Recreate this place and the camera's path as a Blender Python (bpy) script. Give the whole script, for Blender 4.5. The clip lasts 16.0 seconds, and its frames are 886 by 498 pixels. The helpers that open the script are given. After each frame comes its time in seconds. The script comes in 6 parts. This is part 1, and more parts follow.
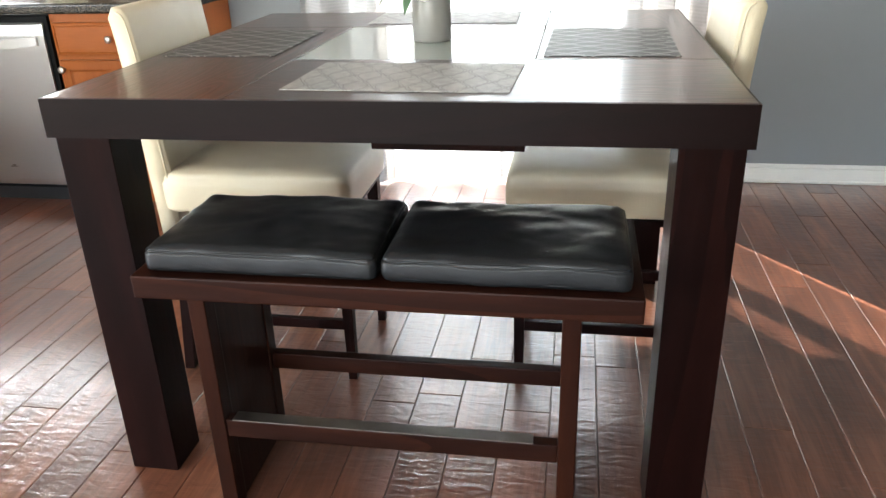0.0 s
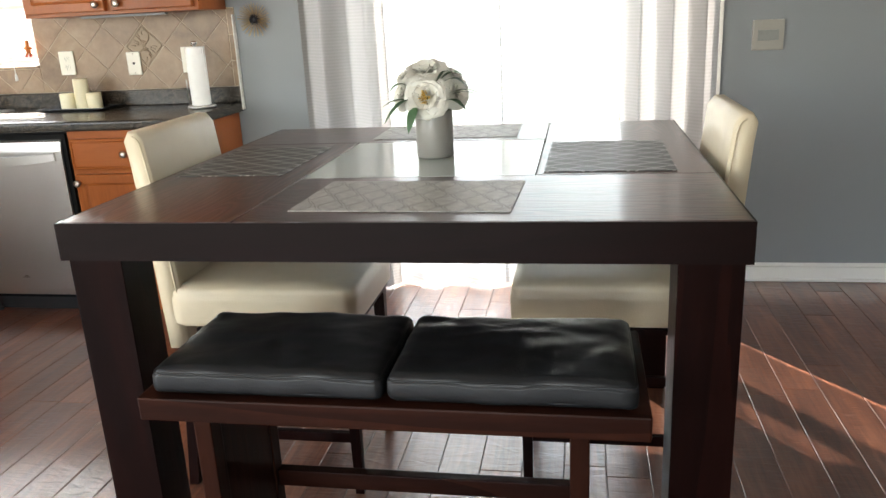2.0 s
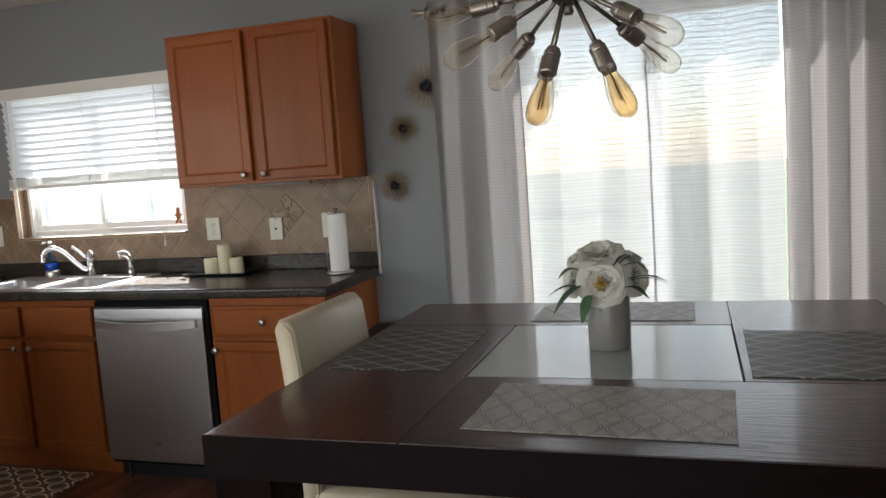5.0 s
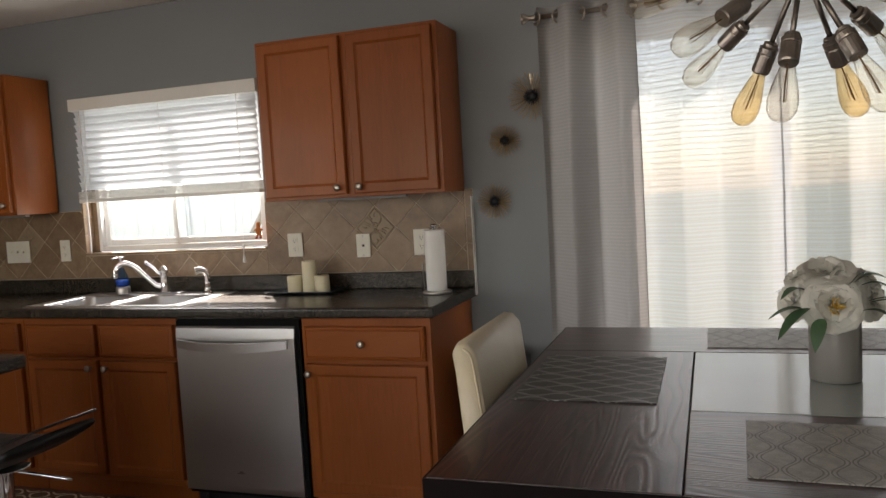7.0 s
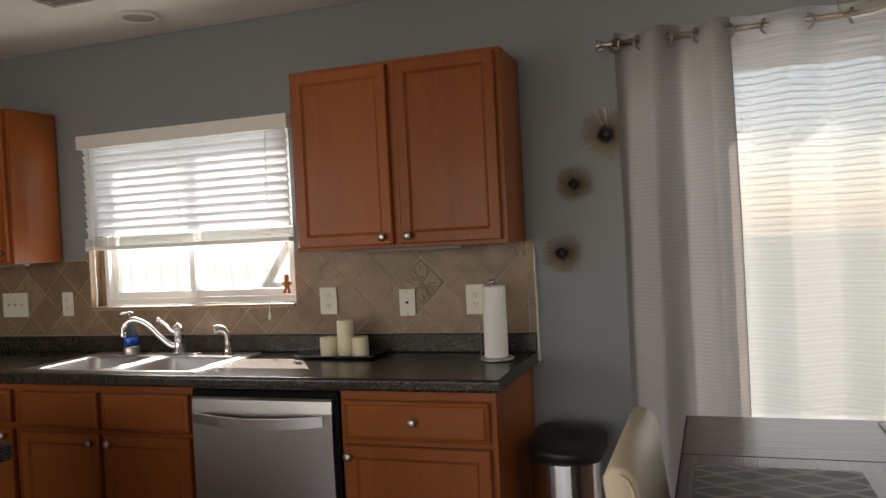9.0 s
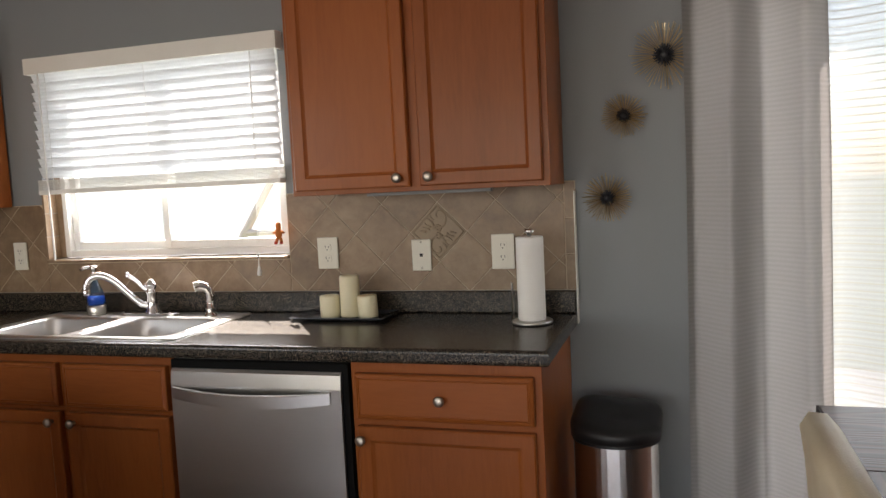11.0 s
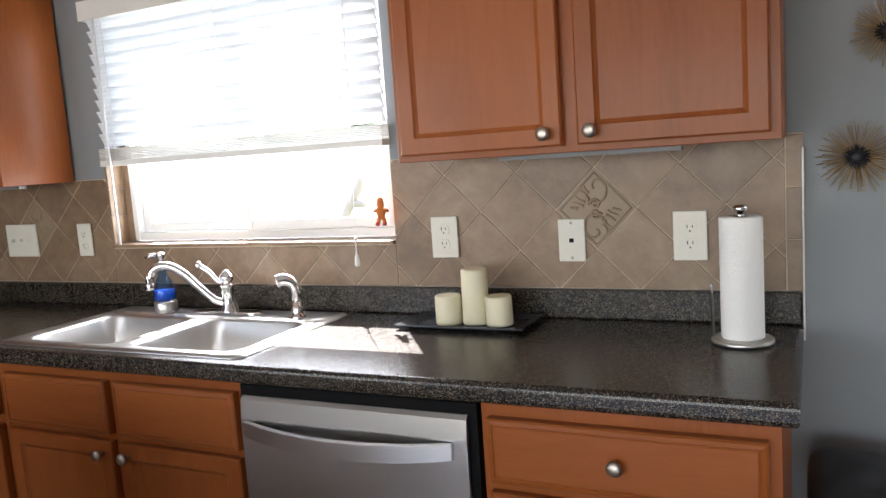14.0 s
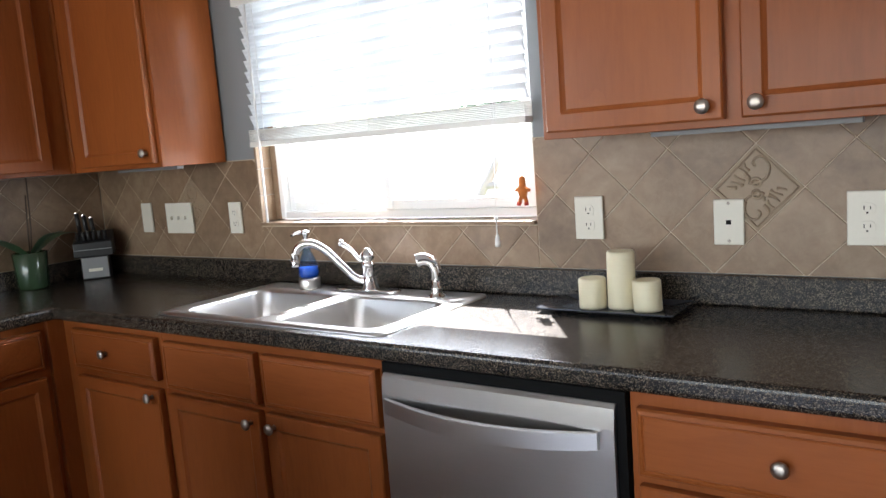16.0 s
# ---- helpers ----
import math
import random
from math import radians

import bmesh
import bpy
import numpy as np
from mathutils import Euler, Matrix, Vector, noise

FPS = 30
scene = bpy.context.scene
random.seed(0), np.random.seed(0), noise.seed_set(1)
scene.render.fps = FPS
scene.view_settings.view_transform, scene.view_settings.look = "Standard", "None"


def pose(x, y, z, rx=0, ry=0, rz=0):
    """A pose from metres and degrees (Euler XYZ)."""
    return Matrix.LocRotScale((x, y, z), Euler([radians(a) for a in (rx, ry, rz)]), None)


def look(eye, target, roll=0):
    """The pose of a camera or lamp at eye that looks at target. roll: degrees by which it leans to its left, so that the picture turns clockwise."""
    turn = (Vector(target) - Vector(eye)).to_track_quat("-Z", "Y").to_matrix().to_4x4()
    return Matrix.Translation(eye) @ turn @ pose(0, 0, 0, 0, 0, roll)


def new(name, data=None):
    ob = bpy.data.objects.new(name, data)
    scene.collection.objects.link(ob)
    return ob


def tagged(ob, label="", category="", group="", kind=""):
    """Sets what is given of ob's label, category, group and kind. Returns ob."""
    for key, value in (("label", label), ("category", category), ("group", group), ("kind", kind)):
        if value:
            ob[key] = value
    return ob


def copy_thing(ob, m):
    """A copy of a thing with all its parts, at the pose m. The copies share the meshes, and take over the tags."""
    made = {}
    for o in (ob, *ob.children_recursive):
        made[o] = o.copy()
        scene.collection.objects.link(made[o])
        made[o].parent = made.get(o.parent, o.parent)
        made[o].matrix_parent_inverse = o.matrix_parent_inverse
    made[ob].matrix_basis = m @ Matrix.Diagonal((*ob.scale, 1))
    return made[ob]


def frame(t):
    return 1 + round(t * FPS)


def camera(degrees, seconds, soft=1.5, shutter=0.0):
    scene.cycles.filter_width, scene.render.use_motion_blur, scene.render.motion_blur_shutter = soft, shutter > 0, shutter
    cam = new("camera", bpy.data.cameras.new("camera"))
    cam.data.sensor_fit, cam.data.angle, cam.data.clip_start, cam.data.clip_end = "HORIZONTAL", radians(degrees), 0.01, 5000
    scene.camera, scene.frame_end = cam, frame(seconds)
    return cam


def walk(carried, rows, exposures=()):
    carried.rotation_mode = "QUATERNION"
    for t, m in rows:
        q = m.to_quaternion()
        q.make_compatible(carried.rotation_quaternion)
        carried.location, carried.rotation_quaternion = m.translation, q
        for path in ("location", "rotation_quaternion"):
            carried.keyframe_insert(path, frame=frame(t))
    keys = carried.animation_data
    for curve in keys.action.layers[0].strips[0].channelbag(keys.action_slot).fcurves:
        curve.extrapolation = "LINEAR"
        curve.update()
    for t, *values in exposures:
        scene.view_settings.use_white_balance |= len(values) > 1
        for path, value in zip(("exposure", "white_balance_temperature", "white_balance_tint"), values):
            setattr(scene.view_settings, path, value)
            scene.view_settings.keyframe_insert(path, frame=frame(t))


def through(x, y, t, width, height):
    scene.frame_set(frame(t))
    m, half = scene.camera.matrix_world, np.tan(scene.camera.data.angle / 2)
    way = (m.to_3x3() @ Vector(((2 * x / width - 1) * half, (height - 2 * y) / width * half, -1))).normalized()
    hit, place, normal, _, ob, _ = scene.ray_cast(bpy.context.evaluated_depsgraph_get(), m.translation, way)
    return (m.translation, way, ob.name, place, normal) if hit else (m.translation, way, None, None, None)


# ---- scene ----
cam = camera(59.5, 16.0)
PATH = [
    (0, (-0.014, 0.238, 1.27), (-0.337, 2.037, 0.459), -1.9),
    (0.5, (-0.012, 0.236, 1.278), (-0.343, 2.053, 0.512), -2.2),
    (1, (-0.01, 0.233, 1.289), (-0.325, 2.074, 0.571), -2.8),
    (1.5, (-0.009, 0.227, 1.305), (-0.323, 2.09, 0.649), -2.8),
    (2, (-0.006, 0.235, 1.318), (-0.353, 2.116, 0.736), -2.9),
    (2.5, (-0.004, 0.243, 1.333), (-0.379, 2.141, 0.826), -3.3),
    (3, (-0.011, 0.248, 1.35), (-0.408, 2.161, 0.923), -3.6),
    (3.5, (-0.022, 0.243, 1.355), (-0.462, 2.156, 0.974), -3.5),
    (4, (-0.043, 0.261, 1.371), (-0.538, 2.169, 1.037), -3.1),
    (4.5, (-0.096, 0.319, 1.379), (-0.648, 2.22, 1.094), -3.4),
    (5, (-0.194, 0.44, 1.406), (-0.813, 2.33, 1.196), -3.9),
    (5.2, (-0.229, 0.474, 1.41), (-0.876, 2.358, 1.232), -3.9),
    (7.3, (-0.688, 0.55, 1.369), (-1.345, 2.434, 1.223), -3.1),
    (7.5, (-0.71, 0.611, 1.356), (-1.381, 2.489, 1.206), -3.0),
    (8, (-0.821, 0.759, 1.394), (-1.494, 2.639, 1.277), -3.3),
    (8.5, (-0.893, 0.841, 1.409), (-1.557, 2.727, 1.352), -2.8),
    (9, (-1.002, 0.902, 1.42), (-1.662, 2.79, 1.389), -2.9),
    (9.5, (-1.107, 0.994, 1.417), (-1.759, 2.884, 1.372), -4.2),
    (9.7, (-1.15, 1.019, 1.409), (-1.787, 2.913, 1.327), -4.3),
    (11.8, (-1.445, 1.471, 1.437), (-2.039, 3.372, 1.255), -2.5),
    (12, (-1.485, 1.501, 1.456), (-2.081, 3.403, 1.281), -3.0),
    (12.5, (-1.562, 1.586, 1.458), (-2.166, 3.486, 1.299), -4.0),
    (13, (-1.597, 1.681, 1.435), (-2.231, 3.568, 1.25), -4.3),
    (13.5, (-1.629, 1.824, 1.428), (-2.347, 3.677, 1.203), -4.2),
    (14, (-1.668, 1.967, 1.407), (-2.529, 3.755, 1.159), -4.0),
    (14.5, (-1.703, 2.007, 1.39), (-2.665, 3.738, 1.107), -4.4),
    (15, (-1.729, 2.019, 1.385), (-2.76, 3.702, 1.066), -4.5),
    (15.5, (-1.735, 2.011, 1.388), (-2.817, 3.663, 1.074), -4.2),
    (16, (-1.722, 1.995, 1.393), (-2.871, 3.61, 1.128), -4.4),
]
EXPOSURES = [(0, 3.95, 6800, 10), (1.5, 3.6, 7000, 11), (3, 3.1, 6900, 11), (4.2, 2.48, 6700, 13), (5, 2.08, 6800, 14), (7.3, 1.8, 7500, 18), (9.7, 1.75, 7600, 18), (11.8, 2.52, 7100, 17), (14.5, 2.82, 6400, 15), (16, 2.84, 6300, 14)]
walk(cam, [(t, look(eye, target, roll)) for t, eye, target, roll in PATH], EXPOSURES)

# ---- world, sun, daylight, added rear fill ----
SUN_EL, SUN_X, SUN_Y = radians(43), 0.584, -0.812
world = bpy.data.worlds.new("sky")
scene.world = world
world.use_nodes = True
wn = world.node_tree.nodes
sky = wn.new("ShaderNodeTexSky")
sky.sky_type = "NISHITA"
sky.sun_disc = False
sky.sun_elevation = SUN_EL
sky.sun_rotation = math.atan2(-SUN_X, -SUN_Y)
wn["Background"].inputs["Strength"].default_value = 0.15
world.node_tree.links.new(sky.outputs[0], wn["Background"].inputs[0])
sun = new("sun", bpy.data.lights.new("sun", "SUN"))
sun.data.energy, sun.data.angle, sun.data.color = 5.0, radians(0.6), (1.0, 0.965, 0.91)
sun.matrix_world = look((0, 0, 8), (SUN_X * math.cos(SUN_EL), SUN_Y * math.cos(SUN_EL), 8 - math.sin(SUN_EL)))


def area_light(name, at, target, width, height, watts, color):
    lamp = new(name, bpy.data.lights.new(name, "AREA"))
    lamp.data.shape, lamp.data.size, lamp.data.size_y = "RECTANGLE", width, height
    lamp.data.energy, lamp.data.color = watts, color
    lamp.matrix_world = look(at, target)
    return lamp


# Fill lamp added behind the view to brighten fronts that face south.
area_light("rear_window_daylight", (-2.2, -3.52, 1.45), (-2.4, 0, 1.3), 5.0, 1.6, 16, (1.0, 0.98, 0.95))
area_light("side_window_daylight", (-5.06, -0.6, 1.25), (0, 0.2, 0.9), 2.3, 1.9, 11, (0.95, 0.98, 1.0))
area_light("kitchen_window_daylight", (-3.36, 4.125, 1.57), (-3.36, 0, 2.6), 1.1, 0.82, 3.5, (0.93, 0.97, 1.0))
area_light("patio_door_daylight", (-0.355, 4.13, 1.02), (-0.355, 0, 0.7), 1.75, 1.95, 10.5, (0.93, 0.97, 1.0))


# ---- materials ----
def material(name, rough=0.5, metal=0.0, spec=0.5):
    m = bpy.data.materials.new(name)
    m.use_nodes = True
    nt = m.node_tree
    b = nt.nodes["Principled BSDF"]
    b.inputs["Roughness"].default_value = rough
    b.inputs["Metallic"].default_value = metal
    b.inputs["Specular IOR Level"].default_value = spec
    return m, nt, b


def node(nt, kind, **values):
    n = nt.nodes.new(kind)
    for k, v in values.items():
        n.inputs[k.replace("_", " ")].default_value = v
    return n


def coords(nt, scale=(1, 1, 1), where="Object"):
    tc = nt.nodes.new("ShaderNodeTexCoord")
    mp = nt.nodes.new("ShaderNodeMapping")
    mp.inputs["Scale"].default_value = scale
    nt.links.new(tc.outputs[where], mp.inputs["Vector"])
    return mp.outputs[0]


def noise_tex(nt, vec, scale, detail=4.0, rough=0.55, distort=0.0):
    n = node(nt, "ShaderNodeTexNoise", Scale=scale, Detail=detail, Roughness=rough, Distortion=distort)
    nt.links.new(vec, n.inputs["Vector"])
    return n.outputs["Fac"]


def ramp(nt, fac, stops):
    r = nt.nodes.new("ShaderNodeValToRGB")
    el = r.color_ramp.elements
    while len(el) < len(stops):
        el.new(0.5)
    for e, (p, c) in zip(el, stops):
        e.position, e.color = p, (*c, 1)
    nt.links.new(fac, r.inputs["Fac"])
    return r.outputs["Color"]


def mixed(nt, fac, a, b, how="MIX"):
    m = nt.nodes.new("ShaderNodeMix")
    m.data_type, m.blend_type = "RGBA", how
    for sock, v in ((m.inputs["Factor"], fac), (m.inputs[6], a), (m.inputs[7], b)):
        if isinstance(v, (int, float)):
            sock.default_value = v
        elif isinstance(v, tuple):
            sock.default_value = (*v, 1)
        else:
            nt.links.new(v, sock)
    return m.outputs[2]


def math_node(nt, op, a, b=None):
    m = nt.nodes.new("ShaderNodeMath")
    m.operation = op
    for sock, v in ((m.inputs[0], a), (m.inputs[1], b)):
        if v is None:
            continue
        if isinstance(v, (int, float)):
            sock.default_value = v
        else:
            nt.links.new(v, sock)
    return m.outputs[0]


def bump(nt, b, height, strength=0.2, distance=0.01):
    n = node(nt, "ShaderNodeBump", Strength=strength, Distance=distance)
    nt.links.new(height, n.inputs["Height"])
    nt.links.new(n.outputs[0], b.inputs["Normal"])
    nt.links.new(n.outputs[0], b.inputs["Coat Normal"])


def rough_map(nt, b, fac, lo, hi):
    r = node(nt, "ShaderNodeMapRange", To_Min=lo, To_Max=hi)
    nt.links.new(fac, r.inputs["Value"])
    nt.links.new(r.outputs[0], b.inputs["Roughness"])


def plain(name, col, rough=0.5, metal=0.0, var=0.12, scale=6.0, fine=90.0, relief=0.08, spec=0.5, stretch=(1, 1, 1)):
    """A painted or solid surface with mottling at two scales and a fine relief."""
    m, nt, b = material(name, rough, metal, spec)
    v = coords(nt, stretch)
    big, small = noise_tex(nt, v, scale, 3.0), noise_tex(nt, v, fine, 4.0)
    f = math_node(nt, "ADD", math_node(nt, "MULTIPLY", big, 0.65), math_node(nt, "MULTIPLY", small, 0.35))
    dark, light = tuple(c * (1 - var) for c in col), tuple(min(1, c * (1 + var)) for c in col)
    nt.links.new(ramp(nt, f, [(0.3, dark), (0.7, light)]), b.inputs["Base Color"])
    rough_map(nt, b, big, max(0.02, rough - 0.07), min(1, rough + 0.09))
    bump(nt, b, small, relief, 0.004)
    return m


def wood(name, dark, mid, light, rough, along="z", grain=14.0, by_object=0.0, coat=0.0, relief=0.1, ridge=0.0, figure=3.0, contrast=1.0, spec=0.4, uneven=1.0):
    """Timber: long grain, a broad figure and pores; along names the way of the grain."""
    m, nt, b = material(name, rough)
    s = {"x": (0.12, 1, 1), "y": (1, 0.12, 1), "z": (1, 1, 0.12)}[along]
    v = coords(nt, s)
    if by_object:
        oi = nt.nodes.new("ShaderNodeObjectInfo")
        sh = nt.nodes.new("ShaderNodeVectorMath")
        sh.operation = "ADD"
        cb = nt.nodes.new("ShaderNodeCombineXYZ")
        big = math_node(nt, "MULTIPLY", oi.outputs["Random"], 37.0)
        for k in range(3):
            nt.links.new(big, cb.inputs[k])
        nt.links.new(v, sh.inputs[0])
        nt.links.new(cb.outputs[0], sh.inputs[1])
        v = sh.outputs[0]
    fig = noise_tex(nt, v, figure, 3.0, 0.5, 1.2)
    rings = math_node(nt, "FRACT", math_node(nt, "MULTIPLY", fig, grain))
    pores = noise_tex(nt, v, 95.0, 5.0, 0.6)
    f = math_node(nt, "ADD", math_node(nt, "MULTIPLY", rings, 0.25 * contrast), math_node(nt, "ADD", math_node(nt, "MULTIPLY", fig, 0.45), math_node(nt, "MULTIPLY", pores, 0.3)))
    col = ramp(nt, f, [(0.25, dark), (0.5, mid), (0.8, light)])
    if by_object:
        hs = nt.nodes.new("ShaderNodeHueSaturation")
        val = node(nt, "ShaderNodeMapRange", To_Min=1 - by_object, To_Max=1 + by_object)
        nt.links.new(oi.outputs["Random"], val.inputs["Value"])
        nt.links.new(val.outputs[0], hs.inputs["Value"])
        nt.links.new(col, hs.inputs["Color"])
        col = hs.outputs[0]
    nt.links.new(col, b.inputs["Base Color"])
    rough_map(nt, b, pores, max(0.05, rough - 0.08 * uneven), rough + 0.1 * uneven)
    b.inputs["Specular IOR Level"].default_value = spec
    b.inputs["Coat Weight"].default_value = coat
    b.inputs["Coat Roughness"].default_value = 0.13
    if ridge:
        wave = math_node(nt, "SINE", math_node(nt, "MULTIPLY", fig, grain * 2 * math.pi))
        bump(nt, b, math_node(nt, "ADD", math_node(nt, "MULTIPLY", pores, 0.3), math_node(nt, "MULTIPLY", wave, 0.5)), ridge, 0.0016)
    else:
        bump(nt, b, pores, relief, 0.003)
    return m


def plank_floor(name):
    m, nt, b = material(name, 0.3)
    oi = nt.nodes.new("ShaderNodeObjectInfo")
    tc = nt.nodes.new("ShaderNodeTexCoord")
    add = nt.nodes.new("ShaderNodeVectorMath")
    add.operation = "MULTIPLY_ADD"
    add.inputs[1].default_value = (1, 1, 1)
    cb = nt.nodes.new("ShaderNodeCombineXYZ")
    r = math_node(nt, "MULTIPLY", oi.outputs["Random"], 53.0)
    for k in range(3):
        nt.links.new(r, cb.inputs[k])
    nt.links.new(tc.outputs["Object"], add.inputs[0])
    nt.links.new(cb.outputs[0], add.inputs[2])

    def scaled(s):
        mp = nt.nodes.new("ShaderNodeMapping")
        mp.inputs["Scale"].default_value = s
        nt.links.new(add.outputs[0], mp.inputs["Vector"])
        return mp.outputs[0]
    grain = noise_tex(nt, scaled((1, 0.07, 1)), 60.0, 6.0, 0.6, 0.6)
    fig = noise_tex(nt, scaled((1, 0.25, 1)), 7.0, 3.0, 0.5, 1.0)
    scrape = noise_tex(nt, scaled((0.35, 1.0, 1)), 38.0, 2.0, 0.45, 0.8)
    knots = noise_tex(nt, scaled((1, 0.5, 1)), 16.0, 4.0, 0.7, 2.0)
    f = math_node(nt, "ADD", math_node(nt, "MULTIPLY", grain, 0.5), math_node(nt, "MULTIPLY", fig, 0.5))
    col = ramp(nt, f, [(0.3, (0.052, 0.017, 0.0095)), (0.5, (0.138, 0.050, 0.027)), (0.7, (0.245, 0.099, 0.055))])
    hs = nt.nodes.new("ShaderNodeHueSaturation")
    val = node(nt, "ShaderNodeMapRange", To_Min=0.72, To_Max=1.3)
    nt.links.new(oi.outputs["Random"], val.inputs["Value"])
    nt.links.new(val.outputs[0], hs.inputs["Value"])
    nt.links.new(col, hs.inputs["Color"])
    nt.links.new(hs.outputs[0], b.inputs["Base Color"])
    rough_map(nt, b, grain, 0.27, 0.42)
    h = math_node(nt, "ADD", math_node(nt, "MULTIPLY", scrape, 1.0), math_node(nt, "ADD", math_node(nt, "MULTIPLY", knots, 0.15), math_node(nt, "MULTIPLY", grain, 0.10)))
    b.inputs["Coat Weight"].default_value = 1.0
    b.inputs["Coat Roughness"].default_value = 0.17
    bump(nt, b, h, 0.46, 0.005)
    return m


def stone_tile(name):
    m, nt, b = material(name, 0.42)
    v = coords(nt)
    oi = nt.nodes.new("ShaderNodeObjectInfo")
    n1, n2, n3 = noise_tex(nt, v, 5.0, 4.0, 0.6, 0.8), noise_tex(nt, v, 22.0, 6.0, 0.65, 0.4), noise_tex(nt, v, 130.0, 3.0)
    f = math_node(nt, "ADD", math_node(nt, "MULTIPLY", n1, 0.6), math_node(nt, "MULTIPLY", n2, 0.4))
    col = ramp(nt, f, [(0.3, (0.140, 0.084, 0.048)), (0.5, (0.228, 0.150, 0.092)), (0.72, (0.335, 0.242, 0.158))])
    hs = nt.nodes.new("ShaderNodeHueSaturation")
    val = node(nt, "ShaderNodeMapRange", To_Min=0.86, To_Max=1.14)
    nt.links.new(oi.outputs["Random"], val.inputs["Value"])
    nt.links.new(val.outputs[0], hs.inputs["Value"])
    nt.links.new(col, hs.inputs["Color"])
    nt.links.new(hs.outputs[0], b.inputs["Base Color"])
    bump(nt, b, math_node(nt, "ADD", n2, math_node(nt, "MULTIPLY", n3, 0.5)), 0.12, 0.003)
    return m


def laminate(name):
    m, nt, b = material(name, 0.3, 0.0, 0.36)
    v = coords(nt)
    vor = node(nt, "ShaderNodeTexVoronoi", Scale=560.0)
    nt.links.new(v, vor.inputs["Vector"])
    sep = nt.nodes.new("ShaderNodeSeparateColor")
    nt.links.new(vor.outputs["Color"], sep.inputs[0])
    cloud = noise_tex(nt, v, 60.0, 3.0)
    f = math_node(nt, "ADD", math_node(nt, "MULTIPLY", sep.outputs[0], 0.7), math_node(nt, "MULTIPLY", cloud, 0.3))
    col = ramp(nt, f, [(0.35, (0.006, 0.0056, 0.0056)), (0.62, (0.016, 0.014, 0.0135)), (0.70, (0.058, 0.046, 0.034)), (0.82, (0.185, 0.147, 0.104))])
    nt.links.new(col, b.inputs["Base Color"])
    rough_map(nt, b, cloud, 0.21, 0.29)
    bump(nt, b, sep.outputs[0], 0.04, 0.001)
    return m


def steel(name, rough=0.28, along=(1, 1, 60), col=(0.62, 0.60, 0.57), aniso=0.0):
    m, nt, b = material(name, rough, 1.0)
    v = coords(nt, along)
    n = noise_tex(nt, v, 14.0, 5.0, 0.6)
    nt.links.new(ramp(nt, n, [(0.3, tuple(c * 0.96 for c in col)), (0.7, col)]), b.inputs["Base Color"])
    rough_map(nt, b, n, rough - 0.02, rough + 0.03)
    if aniso:
        b.inputs["Anisotropic"].default_value = aniso
        tg = nt.nodes.new("ShaderNodeTangent")
        tg.direction_type, tg.axis = "RADIAL", "Z"
        nt.links.new(tg.outputs[0], b.inputs["Tangent"])
    return m


def leather(name, col, rough, crease, var=0.1, relief=0.22, spec=0.5):
    m, nt, b = material(name, rough, 0.0, spec)
    v = coords(nt)
    vor = node(nt, "ShaderNodeTexVoronoi", Scale=320.0)
    nt.links.new(v, vor.inputs["Vector"])
    folds = noise_tex(nt, v, 9.0, 3.0, 0.5, 0.4)
    worn = noise_tex(nt, v, 28.0, 4.0)
    nt.links.new(ramp(nt, folds, [(0.3, tuple(c * (1 - var) for c in col)), (0.7, tuple(min(1, c * (1 + var)) for c in col))]), b.inputs["Base Color"])
    rough_map(nt, b, worn, rough - 0.08, rough + 0.12)
    h = math_node(nt, "ADD", math_node(nt, "MULTIPLY", vor.outputs["Distance"], 0.25), math_node(nt, "MULTIPLY", folds, crease))
    bump(nt, b, h, relief, 0.008)
    return m


